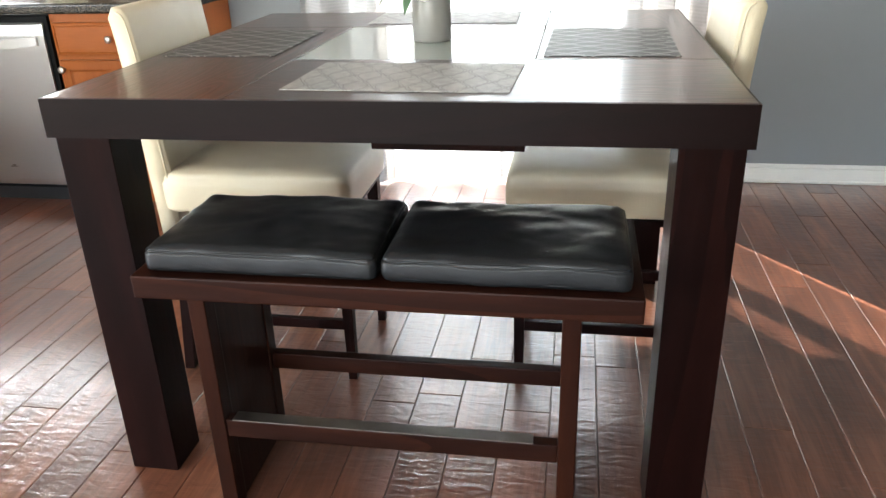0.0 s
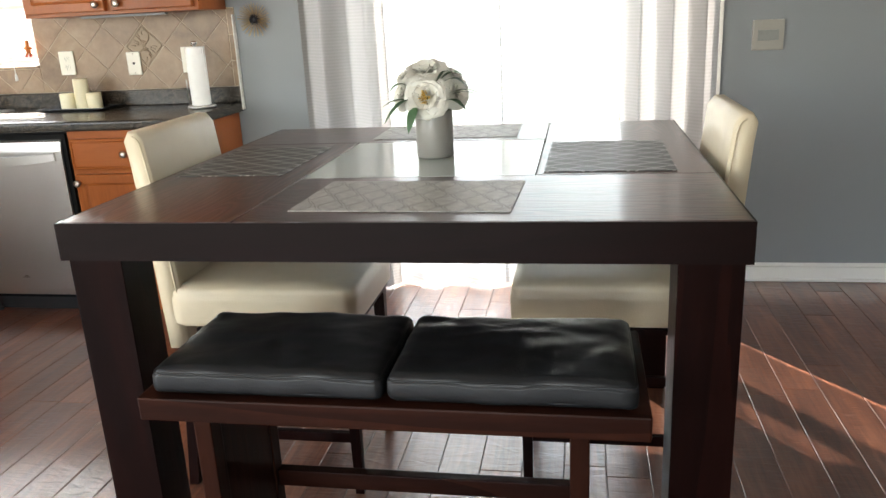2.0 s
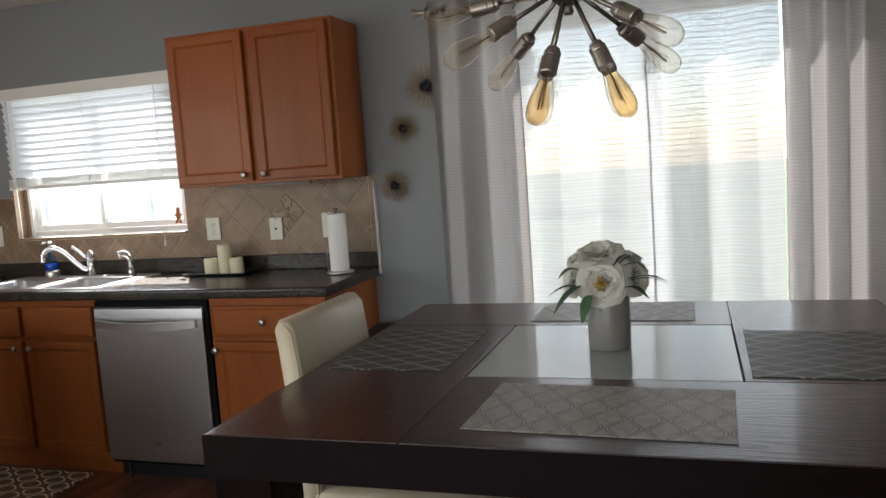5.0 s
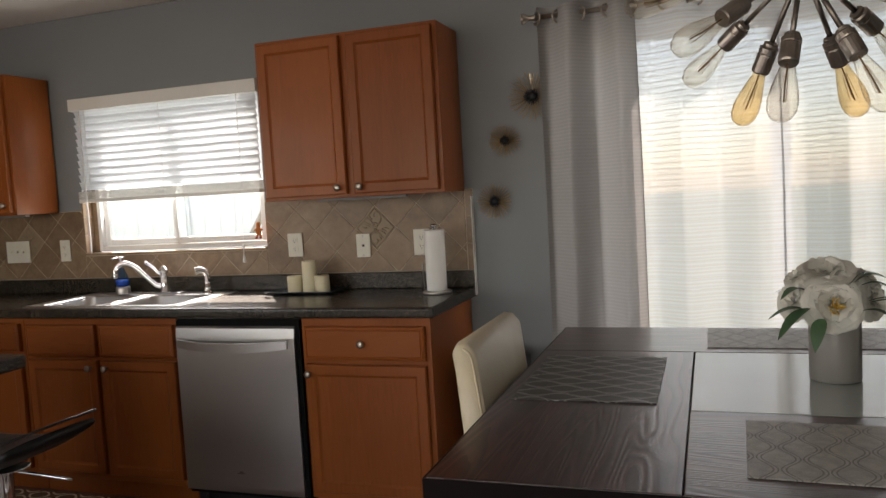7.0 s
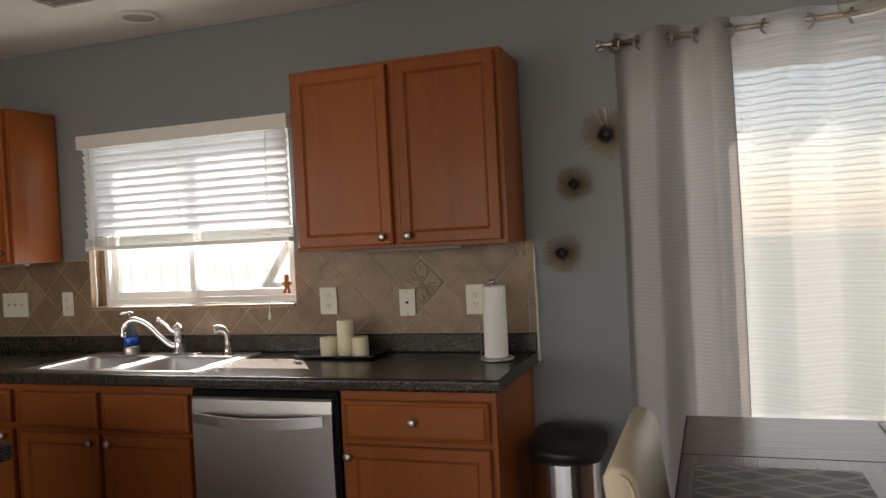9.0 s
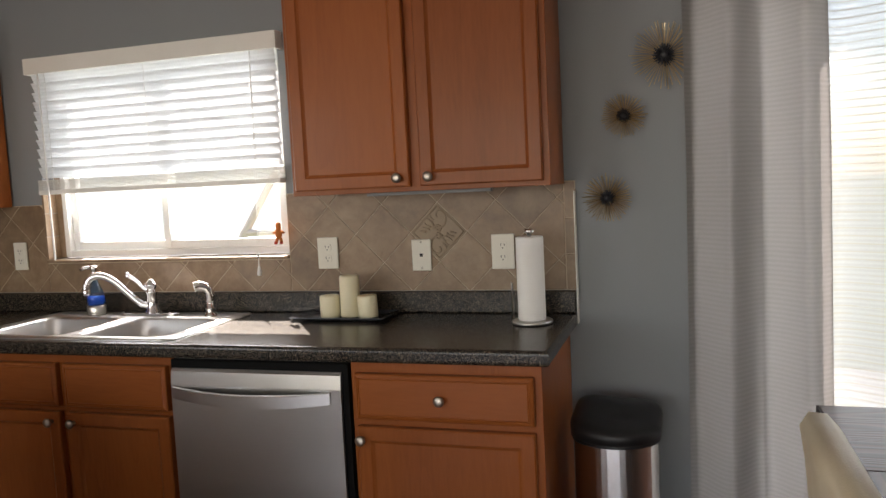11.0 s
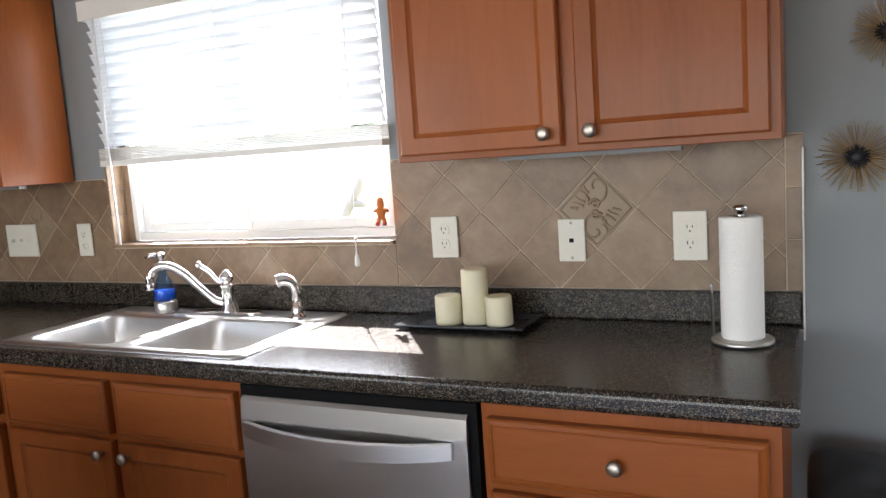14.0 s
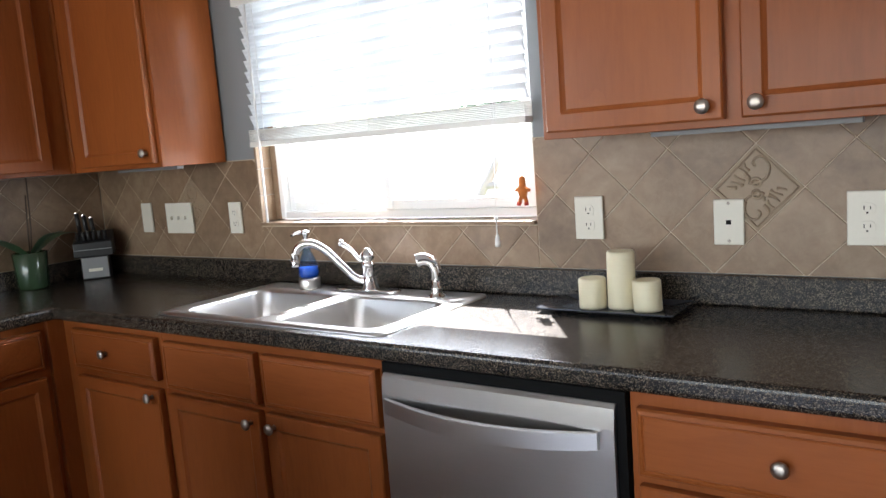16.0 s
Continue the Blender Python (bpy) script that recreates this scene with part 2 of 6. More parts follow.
def cloth(name, col, through, clear=0.0, stripe=None, rib=420.0):
    """Hanging cloth: diffuse, partly let through, with fine ribs; stripe is the colour of thin woven lines."""
    m, nt, b = material(name, 0.85, 0.0, 0.2)
    out = nt.nodes["Material Output"]
    v = coords(nt)
    xyz = nt.nodes.new("ShaderNodeSeparateXYZ")
    nt.links.new(v, xyz.inputs[0])
    weave = noise_tex(nt, coords(nt, (1, 1, 6)), 120.0, 3.0)
    wave = math_node(nt, "SINE", math_node(nt, "MULTIPLY", xyz.outputs[2], rib))
    base = ramp(nt, math_node(nt, "ADD", math_node(nt, "MULTIPLY", weave, 0.6), math_node(nt, "MULTIPLY", wave, 0.12)), [(0.15, tuple(c * 0.86 for c in col)), (0.55, col)])
    tr = nt.nodes.new("ShaderNodeBsdfTranslucent")
    mix = nt.nodes.new("ShaderNodeMixShader")
    mix.inputs[0].default_value = through
    if stripe:
        slow = noise_tex(nt, coords(nt, (0.6, 1, 1)), 3.0, 2.0)
        z = math_node(nt, "ADD", xyz.outputs[2], math_node(nt, "MULTIPLY", slow, 0.007))
        thin = noise_tex(nt, coords(nt, (2.5, 1, 30)), 3.2, 2.0)
        line = math_node(nt, "GREATER_THAN", math_node(nt, "SINE", math_node(nt, "MULTIPLY", z, 262.0)), 0.86)
        line = math_node(nt, "MULTIPLY", line, math_node(nt, "GREATER_THAN", thin, 0.36))
        base = mixed(nt, line, base, stripe)
    nt.links.new(base, b.inputs["Base Color"])
    nt.links.new(base, tr.inputs[0])
    bump(nt, b, wave, 0.15, 0.002)
    nt.links.new(b.outputs[0], mix.inputs[1])
    nt.links.new(tr.outputs[0], mix.inputs[2])
    last = mix.outputs[0]
    if clear:
        tp = nt.nodes.new("ShaderNodeBsdfTransparent")
        m2 = nt.nodes.new("ShaderNodeMixShader")
        if stripe:
            nt.links.new(math_node(nt, "SUBTRACT", clear, math_node(nt, "MULTIPLY", line, clear * 0.85)), m2.inputs[0])
        else:
            m2.inputs[0].default_value = clear
        nt.links.new(last, m2.inputs[1])
        nt.links.new(tp.outputs[0], m2.inputs[2])
        last = m2.outputs[0]
    nt.links.new(last, out.inputs["Surface"])
    return m


def trellis(name, ground, line, px, py, level, width, rough=0.85, weave=700.0):
    """A woven field of ogee outlines, px by py metres a repeat."""
    m, nt, b = material(name, rough, 0.0, 0.5)
    v = coords(nt)
    xyz = nt.nodes.new("ShaderNodeSeparateXYZ")
    nt.links.new(v, xyz.inputs[0])
    cx = math_node(nt, "COSINE", math_node(nt, "MULTIPLY", xyz.outputs[0], 2 * math.pi / px))
    cy = math_node(nt, "COSINE", math_node(nt, "MULTIPLY", xyz.outputs[1], 2 * math.pi / py))
    s = math_node(nt, "ABSOLUTE", math_node(nt, "ADD", cx, cy))
    edge = math_node(nt, "ABSOLUTE", math_node(nt, "SUBTRACT", s, level))
    fac = math_node(nt, "LESS_THAN", edge, width)
    threads = math_node(nt, "MULTIPLY", math_node(nt, "SINE", math_node(nt, "MULTIPLY", xyz.outputs[0], weave)), math_node(nt, "SINE", math_node(nt, "MULTIPLY", xyz.outputs[1], weave)))
    spots = noise_tex(nt, v, 60.0, 4.0)
    g2 = ramp(nt, math_node(nt, "ADD", math_node(nt, "MULTIPLY", threads, 0.25), spots), [(0.3, tuple(c * 0.7 for c in ground)), (0.7, tuple(min(1, c * 1.25) for c in ground))])
    l2 = ramp(nt, spots, [(0.3, tuple(c * 0.85 for c in line)), (0.7, line)])
    nt.links.new(mixed(nt, fac, g2, l2), b.inputs["Base Color"])
    bump(nt, b, math_node(nt, "ADD", math_node(nt, "MULTIPLY", threads, 0.5), fac), 0.3, 0.002)
    return m


def ogee(name, ground, line, turned_field, gap=0.034, sway=0.0115, run=0.105, rough=0.5):
    """Woven mat: mirrored wavy double lines that close to ogee cells."""
    m, nt, b = material(name, rough, 0.0, 0.5)
    v = coords(nt)
    xyz = nt.nodes.new("ShaderNodeSeparateXYZ")
    nt.links.new(v, xyz.inputs[0])
    across, along = (xyz.outputs[1], xyz.outputs[0]) if turned_field else (xyz.outputs[0], xyz.outputs[1])
    swing = math_node(nt, "MULTIPLY", math_node(nt, "COSINE", math_node(nt, "MULTIPLY", along, 2 * math.pi / run)), sway)

    def off(value):
        f = math_node(nt, "FRACT", math_node(nt, "ADD", math_node(nt, "MULTIPLY", value, 0.5 / gap), 40.5))
        return math_node(nt, "MULTIPLY", math_node(nt, "ABSOLUTE", math_node(nt, "SUBTRACT", f, 0.5)), 2 * gap)
    d0 = off(math_node(nt, "SUBTRACT", across, swing))
    d1 = off(math_node(nt, "ADD", math_node(nt, "SUBTRACT", across, gap), swing))
    d = math_node(nt, "MINIMUM", d0, d1)
    fac = math_node(nt, "LESS_THAN", math_node(nt, "ABSOLUTE", math_node(nt, "SUBTRACT", d, 0.0034)), 0.0013)
    threads = math_node(nt, "MULTIPLY", math_node(nt, "SINE", math_node(nt, "MULTIPLY", xyz.outputs[0], 1500.0)), math_node(nt, "SINE", math_node(nt, "MULTIPLY", xyz.outputs[1], 1500.0)))
    spots = noise_tex(nt, v, 45.0, 4.0)
    g2 = ramp(nt, math_node(nt, "ADD", math_node(nt, "MULTIPLY", threads, 0.22), spots), [(0.3, tuple(c * 0.75 for c in ground)), (0.7, tuple(c * 1.2 for c in ground))])
    l2 = ramp(nt, spots, [(0.3, tuple(c * 0.85 for c in line)), (0.7, line)])
    nt.links.new(mixed(nt, fac, g2, l2), b.inputs["Base Color"])
    bump(nt, b, math_node(nt, "ADD", math_node(nt, "MULTIPLY", threads, 0.5), fac), 0.25, 0.001)
    return m


def clear_glass(name, tint=(1, 1, 1), rough=0.0, ior=1.45, thin=True, mirror=0.08):
    m = bpy.data.materials.new(name)
    m.use_nodes = True
    nt = m.node_tree
    nt.nodes.remove(nt.nodes["Principled BSDF"])
    tp = nt.nodes.new("ShaderNodeBsdfTransparent")
    tp.inputs[0].default_value = (*tint, 1)
    gl = nt.nodes.new("ShaderNodeBsdfGlossy")
    gl.inputs["Roughness"].default_value = rough
    fr = nt.nodes.new("ShaderNodeLayerWeight")
    fr.inputs[0].default_value = 0.5
    mx = nt.nodes.new("ShaderNodeMixShader")
    nt.links.new(math_node(nt, "ADD", math_node(nt, "MULTIPLY", math_node(nt, "POWER", fr.outputs["Facing"], 3.0), 0.8), 0.05), mx.inputs[0])
    nt.links.new(tp.outputs[0], mx.inputs[1])
    nt.links.new(gl.outputs[0], mx.inputs[2])
    nt.links.new(mx.outputs[0], nt.nodes["Material Output"].inputs["Surface"])
    return m


M_WALL = plain("wall_paint_grey_blue", (0.228, 0.244, 0.257), 0.62, var=0.04, scale=1.5, fine=160, relief=0.12)
M_CEIL = plain("ceiling_paint", (0.80, 0.78, 0.73), 0.9, var=0.03, fine=120, relief=0.15)
M_TRIM = plain("white_trim_paint", (0.78, 0.77, 0.73), 0.35, var=0.03)
M_VINYL = plain("white_vinyl", (0.80, 0.80, 0.79), 0.35, var=0.02)
M_FLOOR = plank_floor("hand_scraped_floor")
M_GAP = plain("floor_joint", (0.012, 0.008, 0.006), 0.8)
M_TABLE = wood("espresso_table_wood", (0.012, 0.0034, 0.0030), (0.034, 0.0098, 0.0085), (0.120, 0.040, 0.032), 0.305, "y", 52.0, coat=0.25, ridge=0.15, figure=2.6, contrast=1.2, spec=0.45, uneven=0.25)
M_TABLE_X = wood("espresso_table_wood_across", (0.012, 0.0034, 0.0030), (0.034, 0.0098, 0.0085), (0.120, 0.040, 0.032), 0.29, "x", 40.0, coat=0.25, ridge=0.15, figure=2.6, contrast=1.2, spec=0.45, uneven=0.25)
# Near-black copy of the table wood: shade of the unlit edge in colour.
M_EDGE_SHADE = wood("espresso_edge_shade", (0.003, 0.0011, 0.0009), (0.0065, 0.002, 0.0017), (0.013, 0.004, 0.003), 0.36, "x", 8.0, relief=0.02, contrast=0.5, spec=0.1, uneven=0.4)
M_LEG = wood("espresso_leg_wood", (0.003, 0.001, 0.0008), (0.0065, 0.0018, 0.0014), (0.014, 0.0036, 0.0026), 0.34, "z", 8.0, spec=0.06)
M_BENCH = wood("bench_wood", (0.007, 0.0024, 0.0016), (0.016, 0.0052, 0.0033), (0.038, 0.0115, 0.006), 0.37, "x", 9.0, spec=0.06)
M_BENCHLEG = wood("bench_leg_wood", (0.007, 0.0023, 0.0014), (0.018, 0.0054, 0.003), (0.034, 0.0095, 0.0045), 0.37, "z", 9.0, spec=0.06)
M_CAB = wood("cabinet_maple", (0.225, 0.058, 0.0125), (0.312, 0.088, 0.0210), (0.365, 0.118, 0.0330), 0.36, "z", 5.0, by_object=0.05, coat=0.06, relief=0.05, figure=2.0, contrast=0.25, spec=0.22)
M_CAB_X = wood("cabinet_maple_across", (0.225, 0.058, 0.0125), (0.312, 0.088, 0.0210), (0.365, 0.118, 0.0330), 0.36, "x", 5.0, by_object=0.05, coat=0.06, relief=0.05, figure=2.0, contrast=0.25, spec=0.22)
M_COUNTER = laminate("speckled_dark_laminate")
M_TILE = stone_tile("travertine_tile")
M_GROUT = plain("grout", (0.52, 0.42, 0.31), 0.9, var=0.1)
M_DECO = plain("relief_tile_cream", (0.29, 0.212, 0.138), 0.45, var=0.12)
M_STEEL = steel("brushed_steel", 0.30, (1, 1, 40), (0.56, 0.545, 0.52), 0.75)
M_SINK = steel("sink_steel", 0.34, (30, 1, 1), (0.62, 0.61, 0.59))
M_CAN = steel("can_steel", 0.22, (1, 1, 50), (0.58, 0.56, 0.54))
M_NICKEL = plain("brushed_nickel", (0.45, 0.405, 0.355), 0.36, 1.0, var=0.06)
M_BRONZE = plain("dark_nickel", (0.27, 0.24, 0.215), 0.36, 1.0, var=0.08)
M_STRIP = plain("satin_grey", (0.22, 0.225, 0.23), 0.45, var=0.06)
M_CHROME = plain("chrome", (0.82, 0.82, 0.83), 0.07, 1.0, var=0.03, relief=0.0)
M_BLACK = plain("black_plastic", (0.009, 0.009, 0.010), 0.46, var=0.15)
M_DARK = plain("dark_gap", (0.006, 0.006, 0.006), 0.7, spec=0.1)
M_CREAM = leather("cream_leather", (0.58, 0.50, 0.355), 0.36, 0.35, 0.05)
M_CUSHION = leather("black_leather", (0.008, 0.0092, 0.0105), 0.36, 0.6, 0.2, 0.14, 0.34)
M_CURTAIN = cloth("grey_curtain_cloth", (0.325, 0.315, 0.312), 0.16)
M_SHEER = cloth("white_sheer_cloth", (0.515, 0.545, 0.575), 0.145, 0.12, (0.42, 0.42, 0.39))
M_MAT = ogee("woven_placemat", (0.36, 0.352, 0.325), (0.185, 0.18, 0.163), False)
# Same mat turned; contrast flipped by sheen is painted in: dark ground, pale lines.
M_MAT_SHEEN = ogee("woven_placemat_sheen_flipped", (0.055, 0.053, 0.049), (0.46, 0.45, 0.42), True)
M_RUG = trellis("patterned_rug", (0.16, 0.10, 0.06), (0.78, 0.70, 0.55), 0.17, 0.13, 0.62, 0.26, weave=420)
M_GLASSTOP = plain("pale_glass_top", (0.42, 0.47, 0.44), 0.06, var=0.02, relief=0.0)
M_PLASTIC = plain("ivory_plastic", (0.72, 0.69, 0.60), 0.35, var=0.03)
M_PORC = plain("white_ceramic", (0.23, 0.22, 0.205), 0.36, var=0.04)
M_CANDLE = plain("ivory_wax", (0.80, 0.73, 0.52), 0.5, var=0.05)
M_PAPER = plain("paper_towel", (0.84, 0.83, 0.80), 0.95, var=0.03, fine=240, relief=0.4)
M_PETAL = plain("white_petal", (0.64, 0.63, 0.57), 0.6, var=0.06, scale=20)
M_POLLEN = plain("yellow_stamens", (0.72, 0.48, 0.10), 0.8)
M_LEAF = plain("green_leaf", (0.045, 0.10, 0.045), 0.45, var=0.3, scale=14)
M_GOLD = plain("gold_wire", (0.50, 0.38, 0.225), 0.34, 1.0, var=0.2, scale=20)
M_DKMETAL = plain("black_iron", (0.014, 0.015, 0.02), 0.5, 0.0, var=0.15)
M_MIRROR = plain("dark_disc", (0.02, 0.022, 0.03), 0.35, var=0.1)
M_PANE = clear_glass("window_glass", (0.97, 0.99, 0.98))
M_SOCKET = plain("brushed_socket_nickel", (0.40, 0.365, 0.33), 0.36, 1.0, var=0.08)
M_BULB = clear_glass("amber_bulb_glass", (0.99, 0.83, 0.60), 0.02, 1.5)
M_BULB2 = clear_glass("pale_bulb_glass", (0.99, 0.96, 0.90), 0.02, 1.5)
M_BOTTLE = clear_glass("clear_bottle", (0.36, 0.60, 0.86), 0.02, 1.45)
M_FILAMENT = plain("filament", (0.20, 0.12, 0.05), 0.5, 0.6)
M_BLUE = plain("blue_soap", (0.03, 0.12, 0.42), 0.15, var=0.1)
M_GREENVASE = plain("green_glass", (0.03, 0.06, 0.03), 0.1, var=0.2)
M_SLAT = cloth("blind_slat", (0.80, 0.82, 0.84), 0.42)
M_TOY = plain("orange_felt", (0.55, 0.16, 0.03), 0.8, var=0.3, scale=60)
M_RED = plain("red_felt", (0.45, 0.05, 0.03), 0.8)
M_FENCE = cloth("white_fence_vinyl", (0.90, 0.90, 0.90), 0.45, rib=9.0)
M_GRASS = plain("lawn", (0.07, 0.11, 0.035), 0.9, var=0.4, scale=2.0, fine=40)
M_CONCRETE = plain("patio_concrete", (0.42, 0.40, 0.37), 0.85, var=0.15)
M_REDWOOD = plain("weathered_wood", (0.55, 0.43, 0.36), 0.8, var=0.2)
M_BARK = plain("bark", (0.07, 0.05, 0.035), 0.9, var=0.3)
M_CROWN = plain("tree_leaves", (0.06, 0.11, 0.035), 0.6, var=0.4, scale=9)
M_WHITEPAINT = plain("white_island_paint", (0.82, 0.80, 0.77), 0.4, var=0.03)
M_PLATE = plain("slate_plate", (0.045, 0.05, 0.06), 0.16, var=0.2)


# ---- building helpers ----
ORIGIN = {}


def thing(name, at, label, category, group="", kind=""):
    e = new(name)
    e.empty_display_size = 0.05
    e.location = at
    ORIGIN[e] = Vector(at)
    return tagged(e, label, category, group, kind)


def part(name, bm, mat, parent=None, label="", smooth=False):
    """Links a bmesh in world metres as one mesh object, under a thing or a part."""
    base = ORIGIN[parent] if parent is not None else Vector((0, 0, 0))
    bmesh.ops.translate(bm, verts=bm.verts, vec=-base)
    bmesh.ops.recalc_face_normals(bm, faces=bm.faces)
    me = bpy.data.meshes.new(name)
    bm.to_mesh(me)
    bm.free()
    me.materials.append(mat)
    if smooth:
        me.shade_smooth()
    ob = new(name, me)
    ob.parent = parent
    ORIGIN[ob] = base
    return tagged(ob, label)


def solo(name, bm, mat, label, category, kind="", group="", smooth=False):
    return tagged(part(name, bm, mat, None, "", smooth), label, category, group, kind)


def box(x0, x1, y0, y1, z0, z1, b=0.0, seg=2, into=None):
    bm = bmesh.new()
    bmesh.ops.create_cube(bm, size=1.0)
    for v in bm.verts:
        v.co = ((x0 + x1) / 2 + v.co.x * (x1 - x0), (y0 + y1) / 2 + v.co.y * (y1 - y0), (z0 + z1) / 2 + v.co.z * (z1 - z0))
    if b:
        bmesh.ops.bevel(bm, geom=bm.edges[:], offset=b, segments=seg, affect="EDGES", profile=0.6)
    return joined(into, bm)


def joined(into, bm):
    if into is None:
        return bm
    me = bpy.data.meshes.new("tmp")
    bm.to_mesh(me)
    bm.free()
    into.from_mesh(me)
    bpy.data.meshes.remove(me)
    return into


def lathe(profile, at=(0, 0, 0), seg=24, m=None, into=None):
    """Turns (radius, height) pairs round the z axis."""
    bm = bmesh.new()
    rings = []
    for r, h in profile:
        if r < 1e-5:
            rings.append([bm.verts.new((0, 0, h))])
        else:
            rings.append([bm.verts.new((r * math.cos(2 * math.pi * k / seg), r * math.sin(2 * math.pi * k / seg), h)) for k in range(seg)])
    for a, c in zip(rings, rings[1:]):
        for k in range(seg):
            n = (k + 1) % seg
            if len(a) == 1 and len(c) == 1:
                continue
            if len(a) == 1:
                bm.faces.new((a[0], c[k], c[n]))
            elif len(c) == 1:
                bm.faces.new((a[k], c[0], a[n]))
            else:
                bm.faces.new((a[k], c[k], c[n], a[n]))
    bmesh.ops.transform(bm, matrix=Matrix.Translation(at) @ (m or Matrix()), verts=bm.verts)
    return joined(into, bm)


def tube(points, radius, seg=10, caps=True, into=None, taper=None):
    """A round bar along points; taper gives the radius factor at the far end."""
    bm = bmesh.new()
    pts = [Vector(p) for p in points]
    rings, n = [], len(pts)
    up = Vector((0, 0, 1))
    for i, p in enumerate(pts):
        d = (pts[min(i + 1, n - 1)] - pts[max(i - 1, 0)]).normalized()
        side = d.cross(up if abs(d.z) < 0.95 else Vector((0, 1, 0))).normalized()
        other = side.cross(d).normalized()
        r = radius * (1 + ((taper or 1) - 1) * i / max(1, n - 1))
        rings.append([bm.verts.new(p + r * (math.cos(2 * math.pi * k / seg) * side + math.sin(2 * math.pi * k / seg) * other)) for k in range(seg)])
    for a, c in zip(rings, rings[1:]):
        for k in range(seg):
            bm.faces.new((a[k], c[k], c[(k + 1) % seg], a[(k + 1) % seg]))
    if caps:
        bm.faces.new(rings[0])
        bm.faces.new(rings[-1])
    return joined(into, bm)


def curve_points(ctrl, steps=8):
    """A smooth line through control points."""
    p = [Vector(c) for c in ctrl]
    p = [2 * p[0] - p[1]] + p + [2 * p[-1] - p[-2]]
    out = []
    for i in range(1, len(p) - 2):
        for s in range(steps):
            t = s / steps
            a, b2, c, d = p[i - 1], p[i], p[i + 1], p[i + 2]
            out.append(0.5 * (2 * b2 + (c - a) * t + (2 * a - 5 * b2 + 4 * c - d) * t * t + (3 * b2 - a - 3 * c + d) * t ** 3))
    return out + [p[-2]]


def prism(poly, z0, z1, b=0.0, into=None):
    bm = bmesh.new()
    f = bm.faces.new([bm.verts.new((x, y, z0)) for x, y in poly])
    r = bmesh.ops.extrude_face_region(bm, geom=[f])
    bmesh.ops.translate(bm, verts=[v for v in r["geom"] if isinstance(v, bmesh.types.BMVert)], vec=(0, 0, z1 - z0))
    if b:
        bmesh.ops.bevel(bm, geom=bm.edges[:], offset=b, segments=2, affect="EDGES", profile=0.6)
    return joined(into, bm)


def rounded_rect(x0, x1, y0, y1, r, n=6):
    pts = []
    for cx, cy, a in ((x1 - r, y0 + r, -90), (x1 - r, y1 - r, 0), (x0 + r, y1 - r, 90), (x0 + r, y0 + r, 180)):
        for k in range(n + 1):
            t = radians(a + 90 * k / n)
            pts.append((cx + r * math.cos(t), cy + r * math.sin(t)))
    return pts


def pillow(x0, x1, y0, y1, z0, z1, edge, puff, crease=0.0, cuts=14, seed=0.0):
    """A padded block with soft edges, a swelling top and creases."""
    bm = bmesh.new()
    bmesh.ops.create_cube(bm, size=2.0)
    bmesh.ops.subdivide_edges(bm, edges=bm.edges[:], cuts=cuts, use_grid_fill=True)
    hx, hy, hz = (x1 - x0) / 2, (y1 - y0) / 2, (z1 - z0) / 2
    for v in bm.verts:
        u, w, t = v.co
        p = Vector((u * hx, w * hy, t * hz))
        core = Vector((max(-hx + edge, min(hx - edge, p.x)), max(-hy + edge, min(hy - edge, p.y)), max(-hz + edge, min(hz - edge, p.z))))
        d = p - core
        if d.length > 1e-6:
            p = core + d.normalized() * min(edge, d.length if d.length < edge else edge)
        if t > 0.5:
            p.z += puff * (1 - u * u) * (1 - w * w)
        else:
            k = 1 - t * t
            p.x += math.copysign(puff * 0.35 * k, u) if abs(u) > 0.9 else 0
            p.y += math.copysign(puff * 0.35 * k, w) if abs(w) > 0.9 else 0
        if crease and t > -0.8:
            q = Vector((p.x * 9 + seed, p.y * 9, p.z * 4))
            p.z += crease * (noise.fractal(q, 1.0, 2.0, 3) + 0.5 * noise.fractal(q * 2.7, 1.0, 2.0, 2))
        v.co = p + Vector(((x0 + x1) / 2, (y0 + y1) / 2, (z0 + z1) / 2))
    return bm


def turned(bm, m):
    bmesh.ops.transform(bm, matrix=m, verts=bm.verts)
    return bm

# ---- setting: shell of the room ----
WEST, EAST, SOUTH, NORTH, TOP = -5.03, 3.2, -3.5, 4.0, 2.46
WIN = (-3.97, -2.80, 1.143, 2.0)
DOOR = (-1.265, 0.56, 0.0, 2.09)
TH = 0.11


def wall_with_openings(name, x0, x1, y0, openings, label, depth=TH):
    bm = bmesh.new()
    xs = x0
    for a, b2, z0, z1 in openings:
        box(xs, a, y0, y0 + depth, 0, TOP, into=bm)
        if z0 > 0:
            box(a, b2, y0, y0 + depth, 0, z0, into=bm)
        box(a, b2, y0, y0 + depth, z1, TOP, into=bm)
        xs = b2
    box(xs, x1, y0, y0 + depth, 0, TOP, into=bm)
    return solo(name, bm, M_WALL, label, "wall", "structure")


wall_with_openings("wall_north", WEST - TH, EAST + TH, NORTH, [WIN, DOOR], "grey-blue painted wall with kitchen window and patio door")
# The south opening is made up to hold the rear fill lamp.
wall_with_openings("wall_south", WEST - TH, EAST + TH, SOUTH - TH, [(-4.7, 0.3, 0.65, 2.25)], "plain grey-blue painted rear wall with an opening added for the fill lamp")
west = bmesh.new()
for a in ((SOUTH, -1.8, 0, TOP), (0.6, NORTH, 0, TOP), (-1.8, 0.6, 0, 0.25), (-1.8, 0.6, 2.25, TOP)):
    box(WEST - TH, WEST, *a, into=west)
